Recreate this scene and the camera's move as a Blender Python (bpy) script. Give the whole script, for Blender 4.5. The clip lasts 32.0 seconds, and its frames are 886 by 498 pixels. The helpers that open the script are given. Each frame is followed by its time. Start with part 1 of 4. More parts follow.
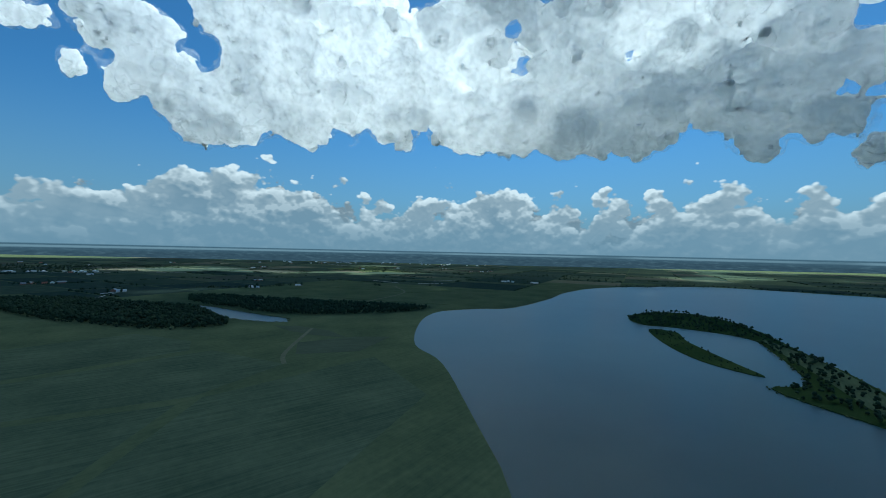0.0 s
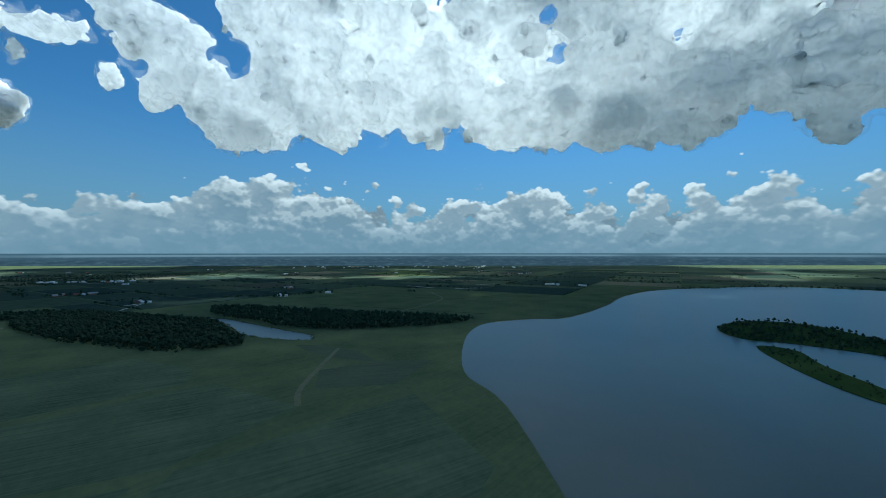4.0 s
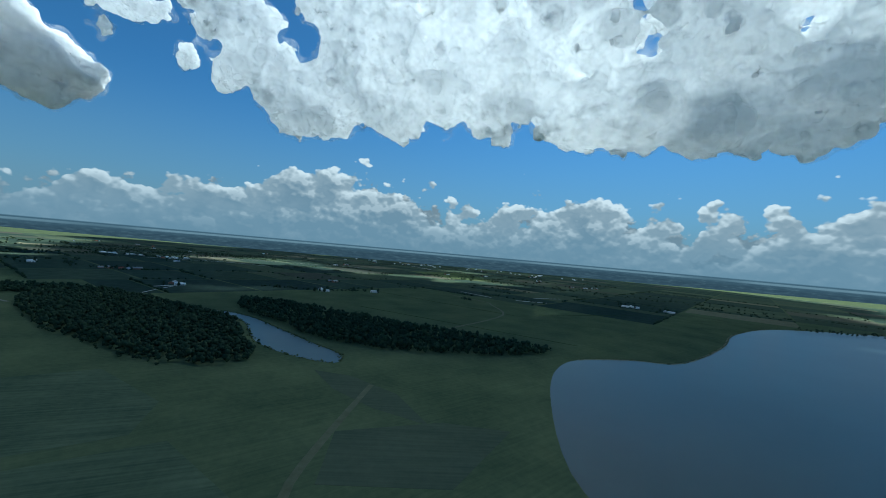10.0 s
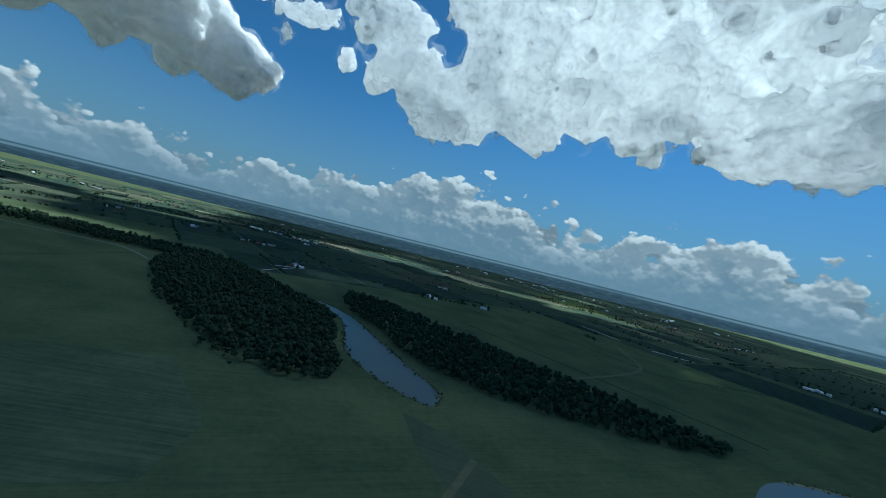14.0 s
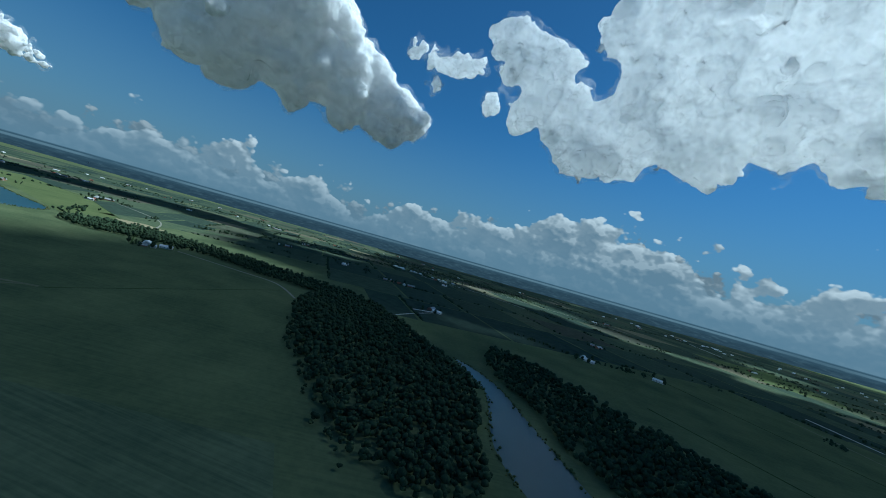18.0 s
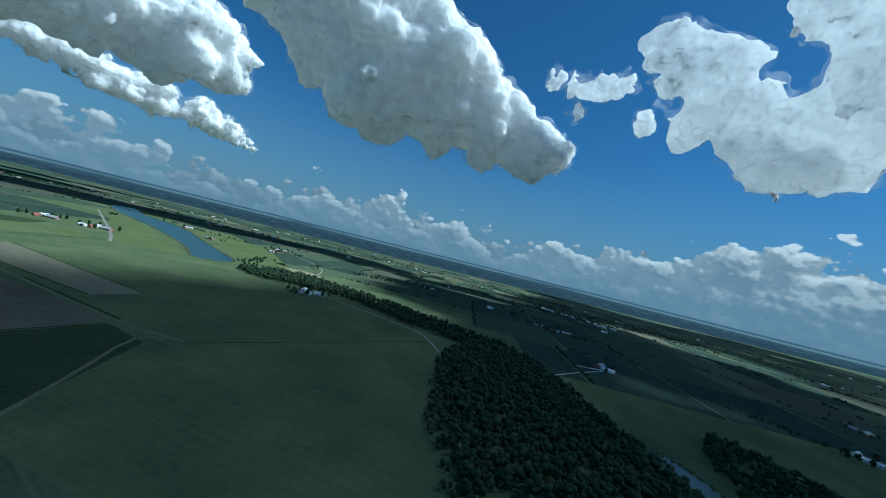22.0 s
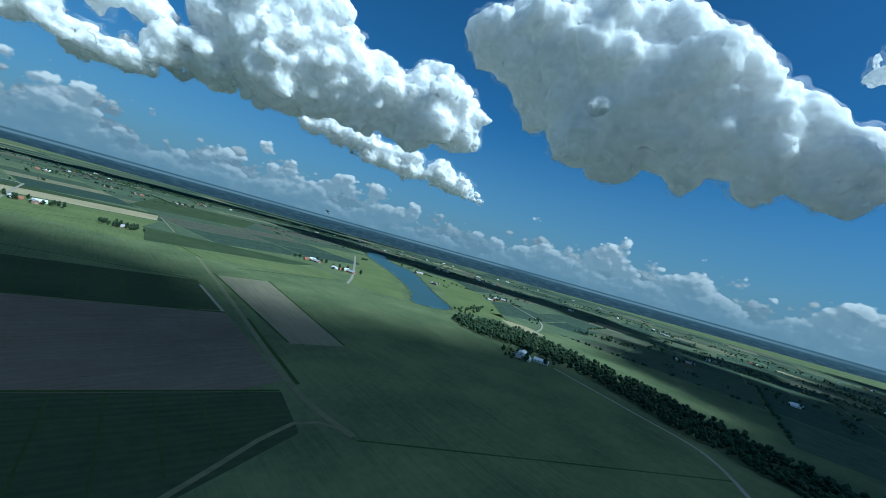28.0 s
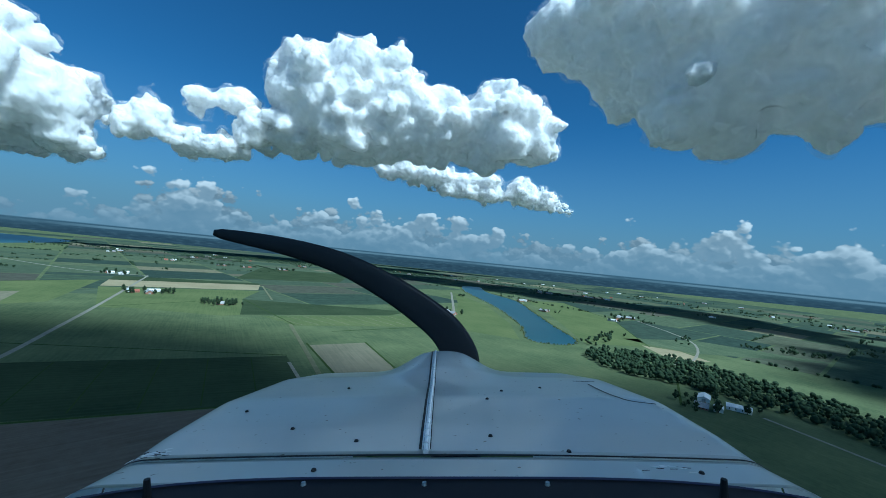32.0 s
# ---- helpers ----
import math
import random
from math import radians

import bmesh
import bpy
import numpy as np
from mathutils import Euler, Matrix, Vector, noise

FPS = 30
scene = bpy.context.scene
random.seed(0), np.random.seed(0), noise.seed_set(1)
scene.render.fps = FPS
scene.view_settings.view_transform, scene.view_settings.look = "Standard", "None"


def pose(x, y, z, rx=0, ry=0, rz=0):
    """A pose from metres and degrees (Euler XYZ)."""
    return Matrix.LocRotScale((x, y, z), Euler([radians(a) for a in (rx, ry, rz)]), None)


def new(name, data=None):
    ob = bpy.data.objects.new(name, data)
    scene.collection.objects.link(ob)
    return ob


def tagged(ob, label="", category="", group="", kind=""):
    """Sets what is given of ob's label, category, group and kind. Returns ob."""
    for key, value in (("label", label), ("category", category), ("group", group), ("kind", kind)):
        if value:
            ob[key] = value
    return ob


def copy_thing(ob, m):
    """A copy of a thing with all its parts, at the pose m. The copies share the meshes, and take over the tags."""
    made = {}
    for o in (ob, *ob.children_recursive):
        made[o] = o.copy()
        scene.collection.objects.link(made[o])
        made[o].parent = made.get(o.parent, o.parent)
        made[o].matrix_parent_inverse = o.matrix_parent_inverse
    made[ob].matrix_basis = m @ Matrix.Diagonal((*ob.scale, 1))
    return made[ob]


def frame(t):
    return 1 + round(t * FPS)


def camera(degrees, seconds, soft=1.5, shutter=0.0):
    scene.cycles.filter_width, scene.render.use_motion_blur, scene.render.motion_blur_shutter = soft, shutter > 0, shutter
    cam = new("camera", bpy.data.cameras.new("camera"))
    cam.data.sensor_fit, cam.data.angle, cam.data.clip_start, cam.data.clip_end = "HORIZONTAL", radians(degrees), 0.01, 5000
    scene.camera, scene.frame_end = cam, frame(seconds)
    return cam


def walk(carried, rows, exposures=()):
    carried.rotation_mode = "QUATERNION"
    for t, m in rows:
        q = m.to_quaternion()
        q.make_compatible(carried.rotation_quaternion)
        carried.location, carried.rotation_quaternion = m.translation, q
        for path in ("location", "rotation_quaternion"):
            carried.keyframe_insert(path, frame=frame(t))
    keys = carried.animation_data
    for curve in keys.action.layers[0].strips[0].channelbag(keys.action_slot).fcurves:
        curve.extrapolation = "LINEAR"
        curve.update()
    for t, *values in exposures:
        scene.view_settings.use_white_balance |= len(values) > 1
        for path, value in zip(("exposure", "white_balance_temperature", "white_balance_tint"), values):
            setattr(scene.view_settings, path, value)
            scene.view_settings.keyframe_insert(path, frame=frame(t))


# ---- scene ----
# camera: flown in a left turn about 150 m above a flat polder landscape
PATH = [
    (0.0, 0.0, 0.0, 155.7, 90.37, -1.27, 32.86),
    (0.5, -12.2, 13.2, 155.7, 90.38, -4.85, 33.74),
    (1.0, -24.6, 26.3, 155.7, 90.11, -6.25, 35.65),
    (1.5, -37.2, 39.2, 155.8, 89.52, -3.63, 37.71),
    (2.0, -50.1, 52.0, 155.9, 89.80, -2.37, 38.95),
    (2.5, -63.0, 64.6, 156.0, 89.43, -3.19, 38.78),
    (3.0, -75.9, 77.1, 156.2, 90.05, -0.99, 37.85),
    (3.5, -88.7, 89.6, 156.4, 90.46, 0.11, 37.40),
    (5.5, -136.3, 139.9, 158.0, 91.25, -1.85, 37.53),
    (6.0, -149.3, 152.0, 158.3, 90.94, -4.54, 37.51),
    (6.5, -162.6, 163.9, 158.6, 90.56, -5.68, 39.51),
    (7.0, -176.4, 175.3, 158.9, 90.01, -5.02, 42.95),
    (7.5, -190.6, 186.5, 159.1, 89.73, -4.50, 45.19),
    (8.0, -205.1, 197.5, 159.3, 89.39, -3.92, 45.52),
    (8.5, -219.6, 208.4, 159.4, 89.79, -2.94, 44.49),
    (9.0, -234.1, 219.3, 159.4, 90.31, -1.98, 43.84),
    (9.5, -248.5, 230.2, 159.5, 90.53, -2.91, 44.15),
    (10.0, -262.9, 241.0, 159.6, 90.53, -5.05, 44.66),
    (10.5, -277.5, 251.6, 159.7, 90.10, -6.73, 45.86),
    (11.0, -292.5, 261.8, 159.8, 90.45, -8.73, 48.16),
    (11.5, -307.9, 271.5, 159.8, 90.23, -9.71, 50.35),
    (12.0, -323.8, 280.6, 159.9, 90.36, -9.99, 51.89),
    (12.5, -340.0, 288.9, 159.9, 90.05, -9.87, 53.76),
    (13.0, -356.6, 296.6, 160.0, 89.88, -10.21, 55.98),
    (13.5, -373.4, 303.7, 160.2, 89.81, -12.36, 58.39),
    (15.5, -447.6, 320.7, 161.1, 89.82, -15.13, 67.19),
    (16.0, -465.6, 323.4, 161.1, 90.01, -15.83, 69.48),
    (16.5, -483.6, 325.7, 161.2, 90.34, -15.43, 72.04),
    (17.0, -501.5, 327.5, 161.2, 90.42, -14.49, 74.84),
    (17.5, -519.4, 328.5, 161.2, 90.63, -14.46, 77.88),
    (18.0, -537.4, 329.0, 161.1, 90.62, -15.77, 80.33),
    (18.5, -555.3, 328.8, 161.0, 90.43, -15.08, 82.74),
    (19.0, -573.3, 328.1, 160.7, 90.41, -14.45, 85.44),
    (19.5, -591.2, 326.7, 160.3, 90.89, -15.31, 88.86),
    (20.0, -609.1, 324.5, 159.9, 90.91, -15.07, 91.63),
    (20.5, -626.8, 321.4, 159.3, 90.84, -14.93, 93.75),
    (21.0, -644.4, 317.3, 158.7, 90.23, -14.79, 96.02),
    (21.5, -661.7, 312.3, 158.1, 90.51, -14.54, 98.66),
    (22.0, -678.8, 306.5, 157.4, 90.98, -13.93, 100.90),
    (22.5, -695.8, 300.0, 156.7, 90.94, -12.80, 103.45),
    (23.0, -712.6, 293.0, 156.1, 90.49, -13.29, 106.57),
    (23.5, -729.1, 285.7, 155.5, 90.49, -13.66, 110.02),
    (24.0, -745.5, 278.1, 154.9, 90.00, -14.13, 113.59),
    (24.5, -761.7, 270.2, 154.3, 89.35, -14.07, 116.25),
    (26.5, -821.3, 233.6, 152.3, 90.31, -12.58, 125.16),
    (27.0, -834.7, 222.0, 152.0, 90.01, -14.12, 127.63),
    (27.5, -847.7, 210.0, 151.7, 90.01, -14.90, 129.80),
    (28.0, -860.0, 197.5, 151.6, 89.84, -15.51, 132.28),
    (28.5, -871.4, 183.8, 151.6, 89.68, -15.81, 134.86),
    (29.0, -881.5, 169.0, 151.9, 89.83, -13.52, 137.61),
    (29.5, -890.8, 153.6, 152.2, 90.71, -10.63, 140.22),
    (30.0, -899.5, 138.0, 152.5, 90.95, -8.25, 142.70),
    (30.5, -908.0, 122.2, 152.8, 91.40, -7.22, 144.10),
    (31.0, -916.4, 106.4, 153.1, 91.19, -5.28, 144.39),
    (31.5, -924.8, 90.6, 153.4, 90.97, -5.56, 144.60),
    (32.0, -933.3, 74.7, 153.7, 91.32, -5.68, 145.14),
]
cam = camera(95.7, 32.0, soft=0.75)
walk(cam, [(t, pose(x, y, z, a, b, c)) for t, x, y, z, a, b, c in PATH],
     exposures=[(0.0, 0.45, 5250, -6), (13.0, 0.28, 5150, -6), (17.0, 0.0, 5000, -7), (21.0, 0.12, 4900, -7), (24.0, 0.2, 4850, -8), (32.0, 0.25, 4720, -8)])

# ---------------------------------------------------------------- light
SUN_ELEVATION, SUN_AZIMUTH = radians(50), radians(12)      # azimuth counted to the left of +y
sun = new("sun", bpy.data.lights.new("sun", "SUN"))
sun.data.energy, sun.data.angle, sun.data.color = 5.0, radians(2.2), (1.0, 0.95, 0.87)
to_sun = Vector((-math.sin(SUN_AZIMUTH) * math.cos(SUN_ELEVATION), math.cos(SUN_AZIMUTH) * math.cos(SUN_ELEVATION), math.sin(SUN_ELEVATION)))
sun.matrix_world = to_sun.to_track_quat("Z", "Y").to_matrix().to_4x4()
tagged(sun, "high midday sun", "sun")


def wire(tree, kind, **settings):
    """A node with its attributes and its inputs set; an input may be a value or another node's socket."""
    n = tree.nodes.new(kind)
    for key, value in settings.pop("attrs", {}).items():
        setattr(n, key, value)
    for key, value in settings.pop("ins", {}).items():
        if isinstance(value, bpy.types.NodeSocket):
            tree.links.new(value, n.inputs[key])
        else:
            n.inputs[key].default_value = value
    return n


def math_node(tree, op, a, b=0.0, clamp=False):
    return wire(tree, "ShaderNodeMath", attrs={"operation": op, "use_clamp": clamp}, ins={0: a, 1: b}).outputs[0]


def noise_node(tree, vector, scale, detail=4.0, rough=0.55):
    return wire(tree, "ShaderNodeTexNoise", ins={"Vector": vector, "Scale": scale, "Detail": detail, "Roughness": rough}).outputs["Fac"]


def ramp(tree, fac, *stops):
    n = wire(tree, "ShaderNodeValToRGB", ins={"Fac": fac})
    while len(n.color_ramp.elements) < len(stops):
        n.color_ramp.elements.new(0.5)
    for e, (p, c) in zip(n.color_ramp.elements, stops):
        e.position, e.color = p, (*c, 1) if len(c) == 3 else c
    return n.outputs["Color"]


def span(tree, value, lo, hi, to_lo=0.0, to_hi=1.0, smooth=False):
    return wire(tree, "ShaderNodeMapRange", attrs={"clamp": True, "interpolation_type": "SMOOTHSTEP" if smooth else "LINEAR"},
                ins={"Value": value, "From Min": lo, "From Max": hi, "To Min": to_lo, "To Max": to_hi}).outputs["Result"]


def mix(tree, fac, a, b, blend="MIX"):
    n = wire(tree, "ShaderNodeMix", attrs={"data_type": "RGBA", "blend_type": blend})
    for i, v in ((0, fac), (6, a), (7, b)):
        if isinstance(v, bpy.types.NodeSocket):
            tree.links.new(v, n.inputs[i])
        else:
            n.inputs[i].default_value = v if i == 0 else (*v, 1)
    return n.outputs[2]


world = bpy.data.worlds.new("sky")
scene.world = world
world.use_nodes = True
wt = world.node_tree
wt.nodes.clear()
sky = wire(wt, "ShaderNodeTexSky", attrs={"sky_type": "NISHITA", "sun_disc": False, "sun_elevation": SUN_ELEVATION,
           "sun_rotation": -SUN_AZIMUTH, "altitude": 150.0, "air_density": 1.0, "dust_density": 0.3, "ozone_density": 4.0})
ray = wire(wt, "ShaderNodeTexCoord").outputs["Generated"]
axis = wire(wt, "ShaderNodeSeparateXYZ", ins={0: ray}).outputs
height = axis[2]
# far cumulus banks: round heads over a common base, the farther ones lower and hazier
level = wire(wt, "ShaderNodeVectorMath", attrs={"operation": "MULTIPLY"}, ins={0: ray, 1: (1.0, 1.0, 1.35)}).outputs[0]
tall = noise_node(wt, ray, 3.4, 2.0, 0.5)
# the bank's height round the horizon, from az -15 to 200 degrees counted to the left of +y
BANK = [0.15, 0.15, 0.17, 0.16, 0.155, 0.17, 0.18, 0.165, 0.19, 0.235, 0.17, 0.145, 0.15, 0.13, 0.115, 0.12, 0.13, 0.16, 0.085, 0.08, 0.11, 0.125, 0.13, 0.10, 0.12, 0.06, 0.05, 0.06]
azimuth = math_node(wt, "ARCTAN2", math_node(wt, "MULTIPLY", axis[0], -1.0), axis[1])
azimuth = math_node(wt, "MODULO", math_node(wt, "ADD", azimuth, 2 * math.pi + radians(15)), 2 * math.pi)
profile = ramp(wt, math_node(wt, "DIVIDE", azimuth, radians(215)), *[(i / (len(BANK) - 1), (h * 3, h * 3, h * 3)) for i, h in enumerate(BANK)])
profile = math_node(wt, "ADD", math_node(wt, "DIVIDE", profile, 3.0), span(wt, tall, 0.34, 0.66, -0.045, 0.012))


def bank_rise(shift, scale, share, seed, extra):
    """How far inside a bank's outline the way lies; shift: moved towards the sun by that much."""
    p = wire(wt, "ShaderNodeVectorMath", attrs={"operation": "ADD"}, ins={0: level, 1: (seed - 0.2 * shift, seed + shift * 0.5, seed + shift)}).outputs[0]
    heads = wire(wt, "ShaderNodeTexVoronoi", attrs={"feature": "SMOOTH_F1"}, ins={"Vector": p, "Scale": scale, "Detail": 3.0, "Roughness": 0.55, "Smoothness": 0.45}).outputs["Distance"]
    drift = noise_node(wt, p, scale * 0.42, 5.0, 0.55)
    lump = math_node(wt, "ADD", math_node(wt, "MULTIPLY", math_node(wt, "SUBTRACT", 0.46, heads), 1.5 / scale),
                     math_node(wt, "MULTIPLY", math_node(wt, "SUBTRACT", drift, 0.5), 2.5 / scale))
    top = math_node(wt, "ADD", math_node(wt, "MULTIPLY", profile, share), extra)
    return math_node(wt, "SUBTRACT", math_node(wt, "ADD", top, lump), math_node(wt, "ADD", height, shift))


def bank_layer(under, scale, share, seed, low, dim, edge, extra):
    rise = bank_rise(0.0, scale, share, seed, extra)
    lit = math_node(wt, "SUBTRACT", rise, bank_rise(0.012, scale, share, seed, extra))
    crown = span(wt, rise, 0.0, 0.10, 1.0, 0.0, smooth=True)
    glow = math_node(wt, "ADD", span(wt, lit, 0.002, 0.040, 0.0, 0.66), math_node(wt, "MULTIPLY", crown, 0.42), clamp=True)
    tone = ramp(wt, glow, (0.0, tuple(c * dim for c in (2.5, 3.3, 3.9))), (0.5, tuple(c * dim for c in (4.2, 4.7, 5.0))), (1.0, tuple(c * dim for c in (9.2, 9.2, 9.0))))
    cover = math_node(wt, "MULTIPLY", span(wt, rise, 0.0, edge, smooth=True), span(wt, height, low, low + 0.06, 0.0, 1.0, smooth=True), clamp=True)
    return mix(wt, cover, under, tone)


deep = mix(wt, 1.0, sky.outputs["Color"], (0.42, 0.64, 0.75), "MULTIPLY")
haze = mix(wt, span(wt, height, 0.0, 0.34, 0.75, 0.0, smooth=True), deep, (1.7, 2.5, 3.1))
bright = bank_layer(haze, 19.0, 0.62, 3.7, -0.05, 0.56, 0.018, 0.045)
bright = bank_layer(bright, 11.0, 0.98, 0.0, -0.02, 0.80, 0.016, 0.046)
veil_low = span(wt, height, 0.0, 0.13, 0.80, 0.0, smooth=True)
bright = mix(wt, veil_low, bright, (1.75, 2.6, 3.2))
# land beyond the reach of the ground sheet: fields dimmed blue by painted haze, paler strips of far water
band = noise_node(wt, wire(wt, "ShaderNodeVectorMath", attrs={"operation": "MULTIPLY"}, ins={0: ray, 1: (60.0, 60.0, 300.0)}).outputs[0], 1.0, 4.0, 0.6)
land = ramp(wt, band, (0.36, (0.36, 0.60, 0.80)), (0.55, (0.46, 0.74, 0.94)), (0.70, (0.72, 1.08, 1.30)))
# painted haze, growing paler up to the horizon
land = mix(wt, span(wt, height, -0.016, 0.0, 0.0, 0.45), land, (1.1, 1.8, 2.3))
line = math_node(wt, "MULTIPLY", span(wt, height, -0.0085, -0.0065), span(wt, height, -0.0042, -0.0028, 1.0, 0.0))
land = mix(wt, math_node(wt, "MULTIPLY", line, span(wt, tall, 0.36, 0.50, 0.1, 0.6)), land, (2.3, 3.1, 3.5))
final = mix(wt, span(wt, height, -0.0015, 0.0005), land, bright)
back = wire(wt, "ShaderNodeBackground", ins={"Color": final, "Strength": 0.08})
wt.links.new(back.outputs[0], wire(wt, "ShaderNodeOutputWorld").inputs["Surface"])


# ---------------------------------------------------------------- materials
def material(name, build):
    m = bpy.data.materials.new(name)
    m.use_nodes = True
    m.node_tree.nodes.clear()
    out = wire(m.node_tree, "ShaderNodeOutputMaterial")
    m.node_tree.links.new(build(m.node_tree), out.inputs["Surface"])
    return m


def surface(t, color, rough=0.8, bump=None, strength=0.3, distance=0.1, **more):
    ins = {"Specular IOR Level": 0.35, "Base Color": color if isinstance(color, bpy.types.NodeSocket) else (*color, 1), "Roughness": rough, **more}
    if bump is not None:
        ins["Normal"] = wire(t, "ShaderNodeBump", ins={"Height": bump, "Strength": strength, "Distance": distance}).outputs["Normal"]
    return wire(t, "ShaderNodeBsdfPrincipled", ins=ins).outputs[0]


def position(t):
    return wire(t, "ShaderNodeNewGeometry").outputs["Position"]


def crop(name, low, high, rows=0.0, turn=0.0, streak=0.5):
    """Farmland: patches of two sizes, and rows of that spacing in metres."""
    def build(t):
        p = wire(t, "ShaderNodeMapping", ins={"Vector": position(t), "Rotation": (0, 0, radians(turn))}).outputs[0]
        broad = noise_node(t, p, 0.011, 3.0)
        small = noise_node(t, p, 0.14, 5.0, 0.65)
        long = noise_node(t, wire(t, "ShaderNodeMapping", ins={"Vector": p, "Scale": (0.35, 0.012, 1)}).outputs[0], 1.0, 3.0)
        fac = math_node(t, "ADD", math_node(t, "MULTIPLY", broad, 0.55), math_node(t, "MULTIPLY", small, 0.35))
        fac = math_node(t, "ADD", fac, math_node(t, "MULTIPLY", math_node(t, "SUBTRACT", long, 0.5), streak))
        if rows:
            w = wire(t, "ShaderNodeTexWave", ins={"Vector": p, "Scale": 0.31 / rows, "Distortion": 1.2, "Detail": 2.0}).outputs["Fac"]
            fac = math_node(t, "ADD", fac, math_node(t, "MULTIPLY", math_node(t, "SUBTRACT", w, 0.5), 0.10))
        return surface(t, ramp(t, fac, (0.25, low), (0.7, high)), 0.95, small, 0.4, 0.4, **{"Specular IOR Level": 0.0})
    return material(name, build)


MEADOW = crop("meadow", (0.058, 0.084, 0.044), (0.150, 0.173, 0.086), 0, 5, 0.3)
PASTURE = crop("pasture", (0.078, 0.108, 0.044), (0.138, 0.158, 0.070), 0, 8)
BEET = crop("beet_crop", (0.032, 0.048, 0.026), (0.060, 0.080, 0.042), 7, 95, 0.4)
SOIL = crop("ploughed_soil", (0.098, 0.085, 0.064), (0.165, 0.143, 0.112), 0, 80, 0.55)
HAY = crop("rough_grass", (0.054, 0.080, 0.048), (0.135, 0.162, 0.094), 0, 20, 0.6)
REEDBED = crop("reed_bed", (0.068, 0.088, 0.056), (0.116, 0.134, 0.084), 0, 40, 0.6)
STRAW = crop("straw", (0.215, 0.190, 0.115), (0.330, 0.290, 0.185), 9, 95, 0.4)
DRY = crop("dry_field", (0.135, 0.132, 0.090), (0.220, 0.202, 0.142), 0, 8, 0.5)
SCRUB = crop("scrub", (0.026, 0.048, 0.016), (0.060, 0.085, 0.028), 0, 0, 0.2)


def patchwork(t):
    island = wire(t, "ShaderNodeNewGeometry").outputs["Random Per Island"]
    p = position(t)
    # parcel tones at random; some distance haze is put into the bluish greens
    base = ramp(t, island, (0.0, (0.038, 0.058, 0.048)), (0.25, (0.056, 0.080, 0.058)), (0.45, (0.088, 0.114, 0.070)),
                (0.6, (0.044, 0.066, 0.050)), (0.8, (0.104, 0.126, 0.074)), (0.92, (0.074, 0.076, 0.062)), (1.0, (0.200, 0.186, 0.118)))
    v = noise_node(t, p, 0.035, 5.0, 0.65)
    return surface(t, mix(t, 0.6, base, ramp(t, v, (0.3, (0.55, 0.55, 0.55)), (0.7, (1.25, 1.25, 1.25))), "MULTIPLY"), 0.95, v, 0.3, 0.5, **{"Specular IOR Level": 0.0})


PATCHWORK = material("patchwork_fields", patchwork)


def water_look(t):
    p = position(t)
    ripple = noise_node(t, p, 0.45, 5.0, 0.6)
    gust = noise_node(t, p, 0.006, 4.0, 0.6)
    return surface(t, ramp(t, gust, (0.3, (0.014, 0.048, 0.058)), (0.7, (0.024, 0.064, 0.074))), 0.30, ripple, 0.12, 0.3, IOR=1.33, **{"Specular IOR Level": 0.4})


WATER = material("lake_water", water_look)


def leafy(name, low, high):
    def build(t):
        island = wire(t, "ShaderNodeNewGeometry").outputs["Random Per Island"]
        p = position(t)
        v = noise_node(t, p, 0.7, 5.0, 0.7)
        fac = math_node(t, "ADD", math_node(t, "MULTIPLY", island, 0.6), math_node(t, "MULTIPLY", v, 0.4))
        return surface(t, ramp(t, fac, (0.2, low), (0.8, high)), 0.9, v, 0.6, 0.5, **{"Specular IOR Level": 0.05})
    return material(name, build)


LEAVES = leafy("leaves", (0.026, 0.044, 0.025), (0.048, 0.071, 0.036))
REED = leafy("reed", (0.060, 0.080, 0.030), (0.140, 0.145, 0.060))
BARK = material("bark", lambda t: surface(t, ramp(t, noise_node(t, position(t), 4.0), (0.3, (0.05, 0.04, 0.03)), (0.7, (0.12, 0.10, 0.08))), 0.9))


def plain(name, a, b, rough=0.7, scale=0.6, **more):
    def build(t):
        v = noise_node(t, position(t), scale, 5.0, 0.6)
        return surface(t, ramp(t, v, (0.3, a), (0.7, b)), rough, v, 0.2, 0.05, **more)
    return material(name, build)


ASPHALT = plain("pale_asphalt", (0.15, 0.145, 0.115), (0.24, 0.225, 0.18), 0.85, 0.15)
TRACK = plain("farm_track", (0.085, 0.092, 0.042), (0.14, 0.138, 0.075), 0.9, 0.1)
CONCRETE = plain("concrete", (0.34, 0.33, 0.30), (0.48, 0.47, 0.44), 0.8, 0.2)
BRICKWALL = plain("brick_wall", (0.22, 0.11, 0.07), (0.32, 0.17, 0.11), 0.85, 2.0)
RENDERED = plain("white_render", (0.62, 0.61, 0.57), (0.78, 0.77, 0.74), 0.7, 0.5)
TILE_RED = plain("red_roof_tile", (0.20, 0.07, 0.045), (0.30, 0.115, 0.07), 0.75, 1.5)
TILE_GREY = plain("grey_roof_sheet", (0.22, 0.225, 0.23), (0.36, 0.365, 0.37), 0.6, 0.6)
TILE_PALE = plain("pale_roof_sheet", (0.55, 0.56, 0.56), (0.75, 0.76, 0.76), 0.5, 0.4)
DARK_OPENING = plain("dark_opening", (0.015, 0.017, 0.02), (0.03, 0.033, 0.04), 0.25, 1.0)


